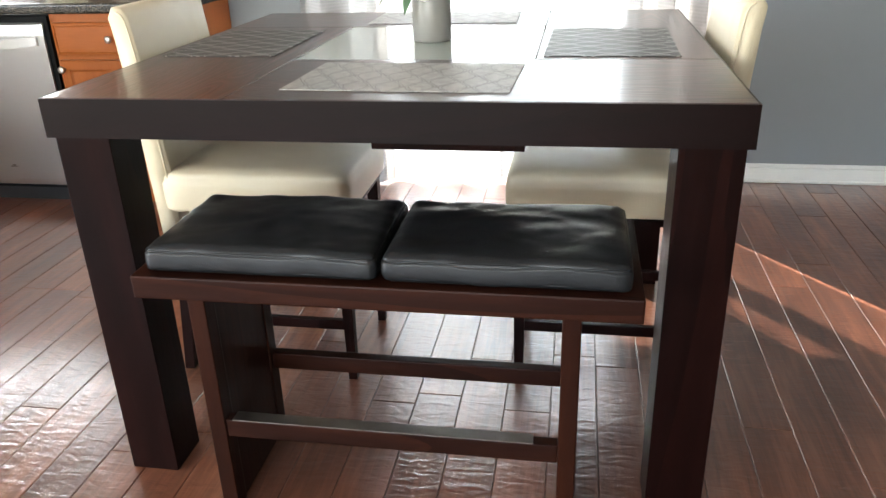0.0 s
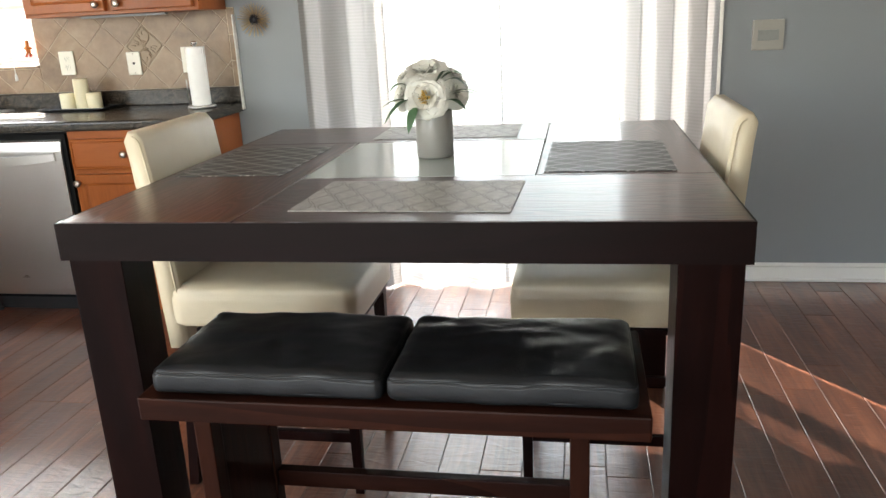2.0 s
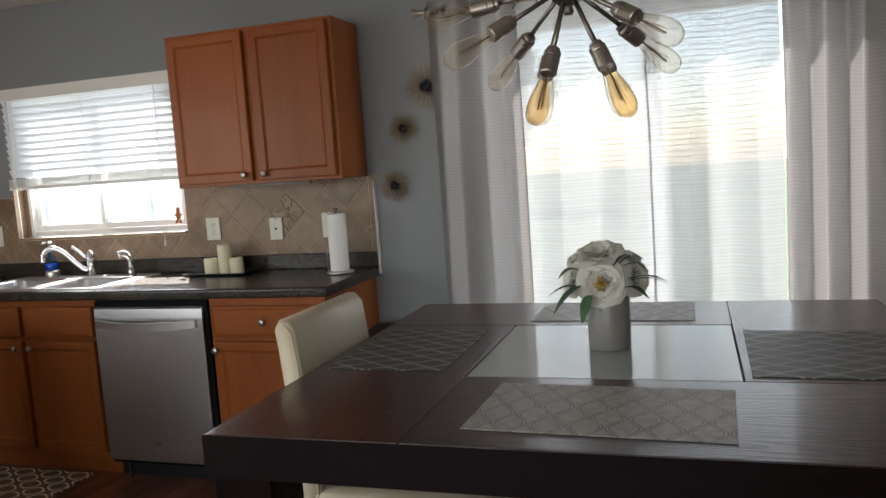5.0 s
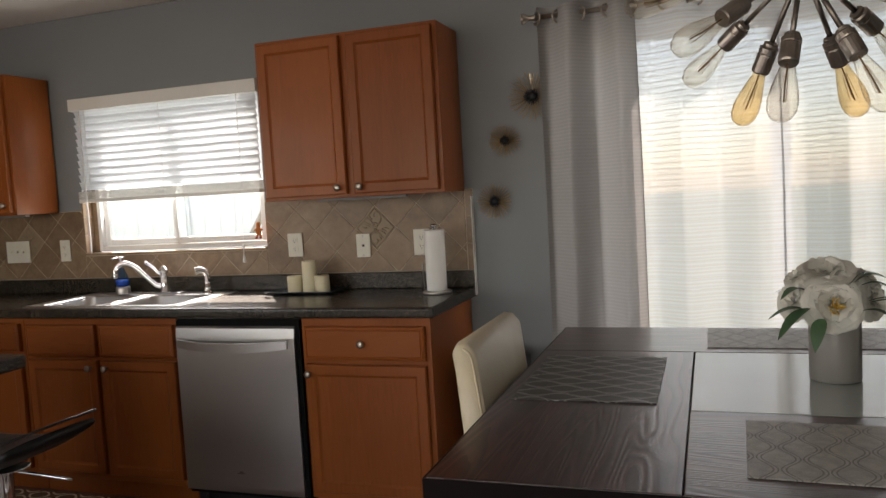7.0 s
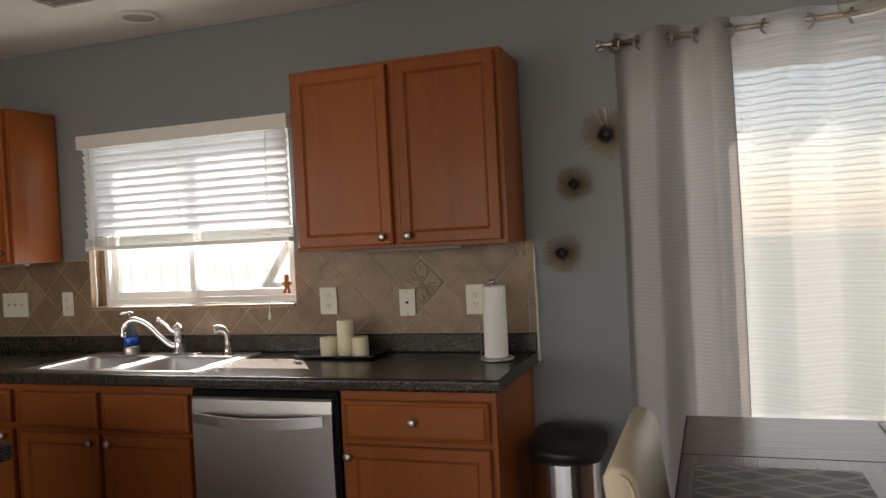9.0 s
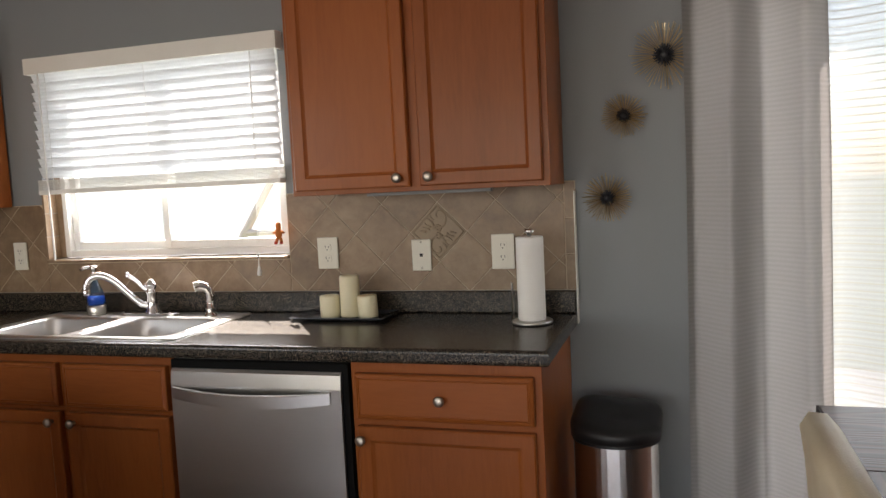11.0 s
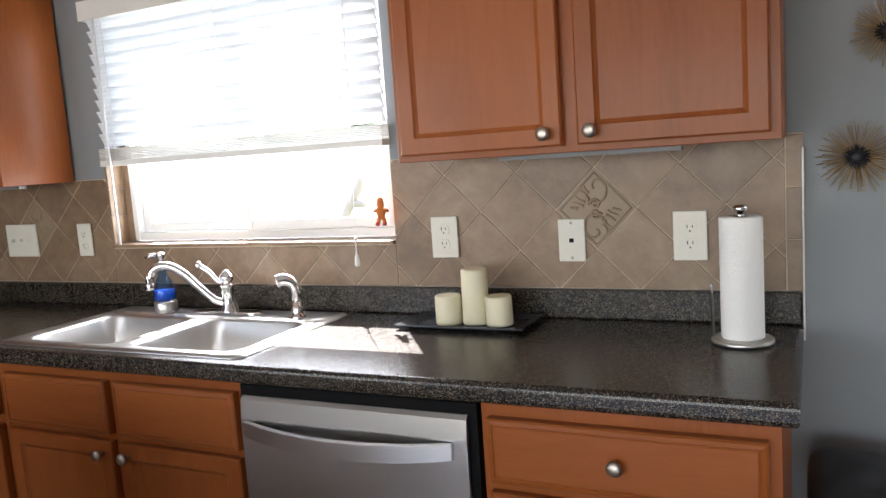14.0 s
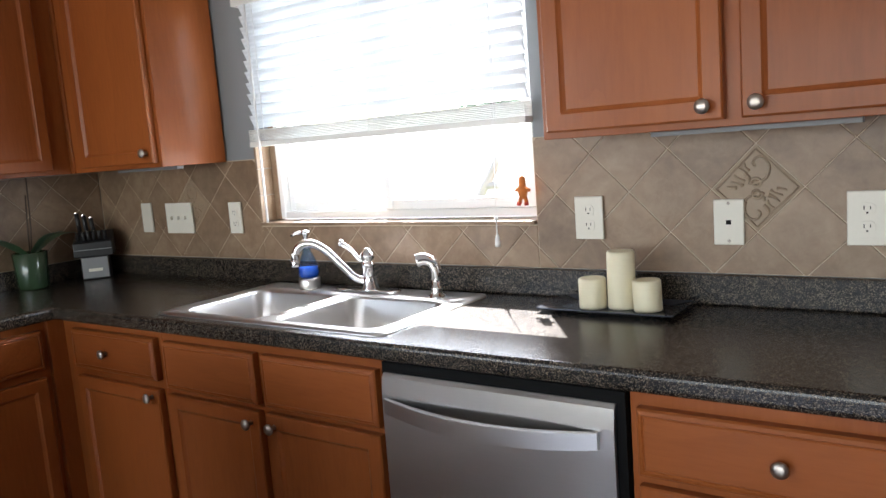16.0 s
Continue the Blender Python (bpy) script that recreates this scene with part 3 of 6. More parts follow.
solo("wall_west", west, M_WALL, "plain grey-blue painted wall behind the cabinets", "wall", "structure")
solo("wall_east", box(EAST, EAST + TH, SOUTH, NORTH, 0, TOP), M_WALL, "plain grey-blue painted side wall", "wall", "structure")
solo("ceiling", box(WEST - TH, EAST + TH, SOUTH - TH, NORTH + TH, TOP + 0.003, TOP + 0.15), M_CEIL, "flat white painted ceiling", "ceiling", "structure")
floor = solo("floor", box(WEST - TH, EAST + TH, SOUTH - TH, NORTH + TH, -0.15, -0.006), M_GAP, "dark reddish hand-scraped hardwood plank floor", "floor", "structure")


def baseboard(name, x0, x1):
    bm = box(x0, x1, 3.984, 3.999, 0.001, 0.072, 0.003)
    box(x0, x1, 3.989, 3.999, 0.073, 0.092, 0.004, into=bm)
    box(x0, x1, 3.974, 3.983, 0.001, 0.016, 0.004, into=bm)
    return solo(name, bm, M_TRIM, "white painted profiled baseboard along the wall", "baseboard", "structure")


baseboard("baseboard", 0.621, EAST)
baseboard("baseboard", -1.70, -1.304)

# patio door: casing, frame, two glazed panels
trim = box(0.571, 0.620, 3.975, 3.999, 0, 2.15, 0.004)
box(-1.303, -1.273, 3.975, 3.999, 0, 2.15, 0.004, into=trim)
box(-1.272, 0.570, 3.975, 3.999, 2.095, 2.15, 0.004, into=trim)
solo("trim", trim, M_TRIM, "white painted casing round the patio door", "trim", "structure")
door = thing("door_1", (-0.355, 4.07, 0), "white vinyl sliding patio door, closed", "patio door", kind="structure")
fr = box(-1.264, -1.215, 4.02, 4.14, 0.002, 2.088, 0.004)
box(0.51, 0.559, 4.02, 4.14, 0.002, 2.088, 0.004, into=fr)
box(-1.214, 0.509, 4.02, 4.14, 2.052, 2.088, 0.004, into=fr)
box(-1.214, 0.509, 4.02, 4.14, 0.002, 0.05, 0.004, into=fr)
part("door_frame", fr, M_VINYL, door)
for x0, x1, y0 in ((-1.213, -0.315, 4.085), (-0.395, 0.508, 4.04)):
    leaf = box(x0, x0 + 0.075, y0, y0 + 0.04, 0.052, 2.05, 0.004)
    box(x1 - 0.075, x1, y0, y0 + 0.04, 0.052, 2.05, 0.004, into=leaf)
    box(x0 + 0.076, x1 - 0.076, y0, y0 + 0.04, 2.0, 2.05, 0.004, into=leaf)
    box(x0 + 0.076, x1 - 0.076, y0, y0 + 0.04, 0.052, 0.15, 0.004, into=leaf)
    panel = part("door_panel", leaf, M_VINYL, door)
    pane = part("pane", box(x0 + 0.07, x1 - 0.07, y0 + 0.016, y0 + 0.022, 0.145, 2.005), M_PANE, panel)
    pane.visible_shadow = False

# kitchen window
win = thing("window_1", (-3.385, 4.09, WIN[2]), "white vinyl sliding kitchen window with tiled reveal", "window", kind="structure")
X0, X1, Z0, Z1 = WIN
wf = box(X0 + 0.045, X0 + 0.070, 4.05, 4.10, Z0 + 0.018, Z1, 0.004)
box(X1 - 0.024, X1 - 0.002, 4.05, 4.10, Z0 + 0.018, Z1, 0.004, into=wf)
box(X0 + 0.071, X1 - 0.025, 4.05, 4.10, Z0 + 0.018, Z0 + 0.045, 0.004, into=wf)
box(X0 + 0.071, X1 - 0.025, 4.05, 4.10, Z1 - 0.015, Z1, 0.004, into=wf)
part("window_frame", wf, M_VINYL, win)
for x0, x1, y0 in ((X0 + 0.072, -3.375, 4.076), (-3.405, X1 - 0.026, 4.044)):
    sh = box(x0, x0 + 0.03, y0, y0 + 0.03, Z0 + 0.047, Z1 - 0.017, 0.003)
    box(x1 - 0.03, x1, y0, y0 + 0.03, Z0 + 0.047, Z1 - 0.017, 0.003, into=sh)
    box(x0 + 0.031, x1 - 0.031, y0, y0 + 0.03, Z0 + 0.047, Z0 + 0.080, 0.003, into=sh)
    box(x0 + 0.031, x1 - 0.031, y0, y0 + 0.03, Z1 - 0.037, Z1 - 0.017, 0.003, into=sh)
    sash = part("sash", sh, M_VINYL, win)
    pane = part("pane", box(x0 + 0.026, x1 - 0.026, y0 + 0.012, y0 + 0.018, Z0 + 0.076, Z1 - 0.033), M_PANE, sash)
    pane.visible_shadow = False
for k in range(3):
    part("reveal_tile", box(X0 + 0.001, X0 + 0.012, 3.985, 4.10, Z0 + 0.0145 + k * 0.1, Z0 + 0.1125 + k * 0.1, 0.002), M_TILE, win, "beige stone tile lining the jamb")
part("filler", box(X0 + 0.013, X0 + 0.044, 4.055, 4.095, Z0 + 0.018, Z1), M_TILE, win, "beige stone tile filler strip")
part("sill", box(X0 + 0.001, X1 - 0.001, 3.978, 4.10, Z0 + 0.001, Z0 + 0.013, 0.003), M_TILE, win, "beige stone tile window sill")

# outside: added eave, lawn, patio, fence, trees
# Unseen overhang, added to block high sun and sky over the door.
solo("roof_eave", box(-2.75, 1.6, 4.16, 4.46, 2.50, 2.68, 0.01), M_TRIM, "white painted unseen eave added above the door for shade", "eave", "structure")
solo("outer_wall_band", box(WEST - 1, EAST + 1, 4.16, 4.2, 2.38, 2.499), M_FENCE, "white siding band under the eave", "wall", "structure")
solo("ground", box(-60, 60, 4.16, 90, -0.3, -0.12), M_GRASS, "mown green lawn behind the house", "lawn", "structure")
solo("pavement", box(-2.2, 2.4, 4.17, 7.2, -0.119, -0.03, 0.01), M_CONCRETE, "pale concrete patio slab outside the door", "patio", "structure")
fence = thing("fence", (-3, 10.2, -0.12), "white vinyl privacy fence behind the lawn", "fence")
fpanel = None
for i in range(6):
    x = -16 + i * 2.0
    part("post", box(x - 0.06, x + 0.06, 10.14, 10.26, -0.12, 1.85, 0.01), M_FENCE, fence)
    pb = bmesh.new()
    for k in range(7):
        box(x + 0.065 + k * 0.2675, x + 0.325 + k * 0.2675, 10.19, 10.21, 0.1, 1.64, 0.0, into=pb)
    box(x + 0.06, x + 1.94, 10.15, 10.25, 1.64, 1.74, 0.01, into=pb)
    box(x + 0.06, x + 1.94, 10.15, 10.25, 0.0, 0.1, 0.01, into=pb)
    part("panel", pb, M_FENCE, fence)
part("post", box(-4.06, -3.94, 10.14, 10.26, -0.12, 1.85, 0.01), M_FENCE, fence)


def tree(x, y, h, seed):
    rnd = random.Random(seed)
    t = thing("tree", (x, y, -0.12), "leafy green garden tree behind the fence", "tree", "garden trees")
    tb = tube(curve_points([(x, y, -0.12), (x + 0.1, y, h * 0.3), (x - 0.1, y, h * 0.6), (x, y, h * 0.8)], 4), 0.16, 8, taper=0.35)
    for k in range(7):
        a = rnd.uniform(0, 6.28)
        z = h * rnd.uniform(0.35, 0.7)
        tube(curve_points([(x, y, z), (x + 0.6 * math.cos(a), y + 0.6 * math.sin(a), z + 0.5), (x + 1.2 * math.cos(a), y + 1.2 * math.sin(a), z + 0.7)], 3), 0.06, 6, taper=0.3, into=tb)
    part("trunk", tb, M_BARK, t)
    verts, faces = [], []
    for k in range(1500):
        a, e, r = rnd.uniform(0, 6.28), rnd.uniform(-1, 1), rnd.uniform(0.45, 1.0) ** 0.5
        lump = 1 + 0.28 * math.sin(3 * a + seed) + 0.2 * math.sin(5 * e + 2 * a)
        c = Vector((x + 1.8 * r * lump * math.cos(a) * math.sqrt(1 - e * e), y + 1.8 * r * lump * math.sin(a) * math.sqrt(1 - e * e), h * 0.68 + e * r * h * 0.36))
        u = Vector((rnd.uniform(-1, 1), rnd.uniform(-1, 1), rnd.uniform(-1, 1))).normalized() * rnd.uniform(0.1, 0.2)
        w = u.orthogonal().normalized() * u.length * 0.55
        n = len(verts)
        verts += [c - u, c + w, c + u, c - w]
        faces.append((n, n + 1, n + 2, n + 3))
    me = bpy.data.meshes.new("crown")
    me.from_pydata([v - ORIGIN[t] for v in verts], [], faces)
    me.materials.append(M_CROWN)
    cr = new("crown", me)
    cr.parent = t


for i, (x, y, h) in enumerate(((-15, 24, 6.2), (-10.5, 25, 6.6), (-6.2, 25.5, 5.6), (7.0, 27, 6.4), (11.5, 25, 5.6), (16, 25, 6))):
    tree(x, y, h, i + 3)
swing = thing("swing_frame", (-4.9, 7.2, -0.12), "weathered timber A-shaped garden frame on the lawn", "swing frame")
part("leg", tube([(-5.75, 7.2, -0.12), (-4.5, 7.2, 1.75)], 0.035, 8), M_REDWOOD, swing)
part("leg", tube([(-4.62, 7.25, -0.12), (-4.48, 7.25, 1.75)], 0.035, 8), M_REDWOOD, swing)
part("crossbar", tube([(-5.0, 7.2, 1.05), (-4.55, 7.2, 1.05)], 0.03, 8), M_REDWOOD, swing)


# ---- kitchen cabinets ----
def slab_front(w, h, frame_w, recess, t=0.02):
    """A door or drawer face, w by h, its front towards -y at y = -t, its lower left corner at the origin."""
    bm = box(0, w, -t, 0, 0, h)
    front = [f for f in bm.faces if f.normal.y < -0.9]
    bmesh.ops.inset_region(bm, faces=front, thickness=0.006, depth=0.0)
    bmesh.ops.translate(bm, verts=list({v for f in front for v in f.verts}), vec=(0, -0.004, 0))
    if frame_w:
        bmesh.ops.inset_region(bm, faces=front, thickness=frame_w, depth=0.0)
        bmesh.ops.inset_region(bm, faces=front, thickness=0.006, depth=0.0)
        bmesh.ops.translate(bm, verts=list({v for f in front for v in f.verts}), vec=(0, recess * 0.5, 0))
        bmesh.ops.inset_region(bm, faces=front, thickness=0.010, depth=0.0)
        bmesh.ops.translate(bm, verts=list({v for f in front for v in f.verts}), vec=(0, recess * 0.5, 0))
    else:
        for width, step in ((0.010, -0.003), (0.004, 0.003), (0.005, -0.0025)):
            bmesh.ops.inset_region(bm, faces=front, thickness=width, depth=0.0)
            bmesh.ops.translate(bm, verts=list({v for f in front for v in f.verts}), vec=(0, step, 0))
    return bm


def knob_mesh():
    return lathe([(0.0, 0.0), (0.008, 0.0), (0.006, 0.004), (0.0055, 0.012), (0.010, 0.016), (0.0155, 0.020), (0.0165, 0.024), (0.014, 0.028), (0.007, 0.0305), (0, 0.031)], seg=20, m=Matrix.Rotation(radians(90), 4, "X"))


def cabinet(name, label, x0, x1, z0, z1, yf, depth, fronts, toe=0.0, turn=None, group=""):
    """A cabinet unit; fronts: (kind, x0, x1, z0, z1, knob x, knob z)."""
    place = turn or Matrix()
    base = place @ Vector(((x0 + x1) / 2, yf + depth / 2, z0))
    c = thing(name, base, label, "cabinet", group)
    body = box(x0, x1, yf, yf + depth, z0 + toe, z1, 0.0015, 1)
    if toe:
        box(x0 + 0.002, x1 - 0.002, yf + 0.06, yf + depth, z0, z0 + toe, into=body)
    part("body", turned(body, place), M_CAB, c)
    for kind, a, b2, c0, c1, kx, kz in fronts:
        bm = slab_front(b2 - a, c1 - c0, 0.052 if kind == "door" else 0, 0.008)
        bmesh.ops.translate(bm, verts=bm.verts, vec=(a, yf - 0.001, c0))
        f = part(kind, turned(bm, place), M_CAB if kind == "door" else M_CAB_X, c)
        if kx is not None:
            k = knob_mesh()
            bmesh.ops.translate(k, verts=k.verts, vec=(kx, yf - 0.024, kz))
            part("knob", turned(k, place), M_NICKEL, f, "round brushed nickel knob", True)
    return c


BASE_TOP, FACE = 0.888, 3.42
cabinet("base_cabinet", "maple base cabinet with one drawer and door beside the dishwasher", -2.305, -1.72, 0.001, BASE_TOP, FACE, 0.57, [
    ("drawer", -2.285, -1.742, 0.712, 0.852, -2.015, 0.782), ("door", -2.285, -1.742, 0.135, 0.690, -2.268, 0.652)], 0.1, group="base cabinets")
cabinet("sink_cabinet", "maple sink base cabinet with two doors", -3.845, -2.945, 0.001, BASE_TOP - 0.19, FACE, 0.57, [
    ("drawer", -3.818, -3.402, 0.706, 0.856, None, None), ("drawer", -3.372, -2.956, 0.706, 0.856, None, None),
    ("door", -3.818, -3.402, 0.135, 0.686, -3.435, 0.652), ("door", -3.372, -2.956, 0.135, 0.686, -3.34, 0.652)], 0.1, group="base cabinets")
rail = box(-3.845, -2.945, FACE, FACE + 0.03, BASE_TOP - 0.189, BASE_TOP, 0.001, 1)
sc = [o for o in bpy.data.objects if o.name == "sink_cabinet"][0]
part("front_rail", rail, M_CAB_X, sc)
cabinet("base_cabinet", "maple corner base cabinet with one drawer and door", -4.42, -3.847, 0.001, BASE_TOP, FACE, 0.57, [
    ("drawer", -4.335, -3.865, 0.722, 0.860, -4.13, 0.79), ("door", -4.335, -3.865, 0.135, 0.692, -3.90, 0.668)], 0.1, group="base cabinets")
# the run along the west wall: built facing south, then turned to face east
TW = Matrix.Translation((-4.44, 3.42, 0)) @ Matrix.Rotation(radians(90), 4, "Z")
cabinet("base_cabinet", "maple base cabinet with one drawer along the side wall", -0.62, -0.06, 0.001, BASE_TOP, 0.0, 0.57, [
    ("drawer", -0.60, -0.085, 0.722, 0.860, -0.34, 0.79), ("door", -0.60, -0.085, 0.135, 0.692, -0.56, 0.65)], 0.1, TW, "base cabinets")
cabinet("base_cabinet", "maple base cabinet with one drawer along the side wall", -1.24, -0.622, 0.001, BASE_TOP, 0.0, 0.57, [
    ("drawer", -1.22, -0.642, 0.722, 0.860, -0.93, 0.79), ("door", -1.22, -0.642, 0.135, 0.692, -1.18, 0.65)], 0.1, TW, "base cabinets")
cabinet("wall_cabinet", "maple wall cabinet with two doors beside the window", -2.612, -1.722, 1.386, 2.118, 3.705, 0.285, [
    ("door", -2.592, -2.178, 1.402, 2.102, -2.215, 1.432), ("door", -2.142, -1.742, 1.402, 2.102, -2.108, 1.432)], group="wall cabinets")
cabinet("wall_cabinet", "maple wall cabinet with one door in the corner", -4.70, -4.135, 1.392, 2.135, 3.705, 0.285, [
    ("door", -4.62, -4.152, 1.408, 2.118, -4.185, 1.445)], group="wall cabinets")
TU = Matrix.Translation((-4.722, 3.70, 0)) @ Matrix.Rotation(radians(90), 4, "Z")
cabinet("wall_cabinet", "maple wall cabinet with two doors along the side wall", -1.0, -0.002, 1.392, 2.135, 0.0, 0.29, [
    ("door", -0.505, -0.085, 1.408, 2.118, -0.47, 1.445), ("door", -0.98, -0.535, 1.408, 2.118, -0.57, 1.445)], 0.0, TU, "wall cabinets")
corner = [o for o in bpy.data.objects if o.name == "base_cabinet.001"][0]
part("corner_stile", box(-4.475, -4.4205, 3.3605, 3.46, 0.101, BASE_TOP, 0.001, 1), M_CAB, corner)
corner = [o for o in bpy.data.objects if o.name == "wall_cabinet.001"][0]
part("corner_stile", box(-4.745, -4.7005, 3.6985, 3.76, 1.392, 2.135, 0.001, 1), M_CAB, corner)
lt = box(-2.37, -1.93, 3.775, 3.805, 1.374, 1.3855, 0.002)
solo("cabinet_light", lt, M_STRIP, "slim metal light strip under the wall cabinet", "light strip")
lt = box(-4.55, -4.17, 3.79, 3.82, 1.380, 1.3915, 0.002)
solo("cabinet_light", lt, M_STRIP, "slim metal light strip under the wall cabinet", "light strip")

# countertop with sink hole
SINK = (-3.83, -2.975, 3.445, 3.915)
CT0, CT1 = 0.889, 0.935
xs, ys = [-5.028, -4.40, SINK[0], SINK[1], -1.69], [2.15, 3.375, SINK[2], SINK[3], 3.998]
top = bmesh.new()
grid = {(i, j): top.verts.new((x, y, CT1)) for i, x in enumerate(xs) for j, y in enumerate(ys)}
for i in range(4):
    for j in range(4):
        if (j == 0 and i > 0) or (i == 2 and j == 2):
            continue
        top.faces.new((grid[i, j], grid[i + 1, j], grid[i + 1, j + 1], grid[i, j + 1]))
r = bmesh.ops.extrude_face_region(top, geom=top.faces[:])
bmesh.ops.translate(top, verts=[v for v in r["geom"] if isinstance(v, bmesh.types.BMVert)], vec=(0, 0, CT0 - CT1))
bmesh.ops.delete(top, geom=[v for v in top.verts if not v.link_faces], context="VERTS")
lip = [e for e in top.edges if e.verts[0].co.z == e.verts[1].co.z and (
    all(abs(v.co.y - 3.375) < 1e-4 and v.co.x > -4.401 for v in e.verts) or all(abs(v.co.x + 1.69) < 1e-4 for v in e.verts)
    or all(abs(v.co.x + 4.40) < 1e-4 and v.co.y < 3.376 for v in e.verts))]
bmesh.ops.bevel(top, geom=lip, offset=0.013, segments=4, affect="EDGES", profile=0.5)
ctop = thing("countertop", (-3.0, 3.6, CT0), "dark speckled laminate worktop with backsplash lip", "worktop")
part("worktop", top, M_COUNTER, ctop)
bs = box(-5.01, -1.692, 3.968, 3.990, CT1 + 0.0005, 1.014, 0.005)
part("backsplash_lip", bs, M_COUNTER, ctop)
part("backsplash_lip", box(-5.028, -5.011, 2.15, 3.990, CT1 + 0.0005, 1.014, 0.005), M_COUNTER, ctop)
part("end_cap", box(-1.6895, -1.685, 3.968, 3.999, CT0 + 0.01, 1.36, 0.001, 1), M_TRIM, ctop, "white edge trim strip")

# sink
sink = thing("sink", (-3.37, 3.68, 0.77), "double-bowl stainless steel drop-in sink", "sink")
sb = bmesh.new()
RZ = CT1 + 0.005


def loop_of(bm, pts, z):
    vs = [bm.verts.new((x, y, z)) for x, y in pts]
    return vs, [bm.edges.new((vs[k], vs[(k + 1) % len(vs)])) for k in range(len(vs))]


outer, oe = loop_of(sb, rounded_rect(-3.862, -2.945, 3.418, 3.938, 0.03), RZ)
alle = list(oe)
bowls = []
for x0, x1 in ((-3.80, -3.428), (-3.375, -3.0)):
    vs, es = loop_of(sb, rounded_rect(x0, x1, 3.465, 3.805, 0.055), RZ)
    alle += es
    bowls.append((x0, x1, vs))
bmesh.ops.triangle_fill(sb, use_beauty=True, use_dissolve=False, edges=alle)
low = [sb.verts.new((v.co.x * 1.0 + (0.003 if v.co.x < -3.40 else -0.003) * -1, v.co.y, CT1 + 0.0006)) for v in outer]
for k in range(len(outer)):
    n = (k + 1) % len(outer)
    sb.faces.new((outer[k], outer[n], low[n], low[k]))
for x0, x1, vs in bowls:
    prev = vs
    for inset, z in ((0.004, RZ - 0.008), (0.010, RZ - 0.09), (0.016, RZ - 0.150), (0.035, RZ - 0.168), (0.10, RZ - 0.172)):
        ring = [sb.verts.new((x, y, z)) for x, y in rounded_rect(x0 + inset, x1 - inset, 3.465 + inset, 3.805 - inset, max(0.02, 0.055 - inset * 0.3))]
        for k in range(len(ring)):
            n = (k + 1) % len(ring)
            sb.faces.new((prev[k], prev[n], ring[n], ring[k]))
        prev = ring
    sb.faces.new(prev)
part("basin", sb, M_SINK, sink, "", True)
for x0, x1 in ((-3.80, -3.428), (-3.375, -3.0)):
    part("drain", lathe([(0.0, 0), (0.04, 0), (0.044, 0.002), (0.03, 0.004), (0, 0.003)], ((x0 + x1) / 2, 3.635, RZ - 0.172)), M_CHROME, sink, "", True)

fc = thing("faucet", (-3.36, 3.868, RZ), "chrome single-lever kitchen faucet", "faucet")
pl = prism(rounded_rect(-3.50, -3.235, 3.845, 3.895, 0.024), RZ + 0.0005, RZ + 0.010, 0.002)
part("base_plate", pl, M_CHROME, fc, "", True)
part("body", lathe([(0.029, 0.010), (0.028, 0.016), (0.023, 0.026), (0.0205, 0.05), (0.0195, 0.085), (0.0225, 0.088), (0.0225, 0.096), (0.0195, 0.099), (0.0195, 0.112), (0.024, 0.116), (0.025, 0.122), (0.020, 0.130), (0.012, 0.137), (0.008, 0.143), (0, 0.145)], (-3.355, 3.87, RZ), 28), M_CHROME, fc, "", True)
part("spout", tube(curve_points([(-3.362, 3.865, RZ + 0.038), (-3.395, 3.85, RZ + 0.050), (-3.435, 3.832, RZ + 0.092), (-3.475, 3.812, RZ + 0.140), (-3.515, 3.79, RZ + 0.168), (-3.548, 3.772, RZ + 0.166), (-3.568, 3.762, RZ + 0.142), (-3.572, 3.76, RZ + 0.112)], 6), 0.0135, 14), M_CHROME, fc, "", True)
part("nozzle", lathe([(0.0145, 0.0), (0.0155, 0.004), (0.0155, 0.018), (0.0135, 0.022)], (-3.572, 3.76, RZ + 0.096), 18), M_CHROME, fc, "", True)
lv = tube(curve_points([(-3.362, 3.868, RZ + 0.104), (-3.385, 3.862, RZ + 0.108), (-3.408, 3.856, RZ + 0.136), (-3.438, 3.848, RZ + 0.158)], 5), 0.0075, 10, taper=1.15)
lathe([(0, -0.012), (0.007, -0.010), (0.0105, 0), (0.007, 0.010), (0, 0.012)], (-3.444, 3.846, RZ + 0.163), 14, into=lv)
part("lever", lv, M_CHROME, fc, "", True)
sp = thing("sink_sprayer", (-3.08, 3.855, RZ), "chrome pull-out sink sprayer", "sprayer")
part("holder", lathe([(0.026, 0.0005), (0.026, 0.006), (0.018, 0.011), (0.0165, 0.024), (0.0185, 0.027), (0.0185, 0.031), (0.013, 0.036), (0.012, 0.058), (0, 0.058)], (-3.08, 3.855, RZ), 22), M_CHROME, sp, "", True)
part("head", tube(curve_points([(-3.08, 3.855, RZ + 0.054), (-3.077, 3.855, RZ + 0.082), (-3.084, 3.849, RZ + 0.108), (-3.104, 3.836, RZ + 0.120), (-3.124, 3.824, RZ + 0.116)], 5), 0.0145, 14, taper=1.4), M_CHROME, sp, "", True)
part("trigger", tube(curve_points([(-3.066, 3.852, RZ + 0.078), (-3.066, 3.848, RZ + 0.102), (-3.080, 3.842, RZ + 0.127)], 4), 0.005, 8), M_CHROME, sp, "", True)
soap = thing("soap_dispenser", (-3.625, 3.868, RZ), "clear soap dispenser with blue soap and chrome foot", "soap dispenser")
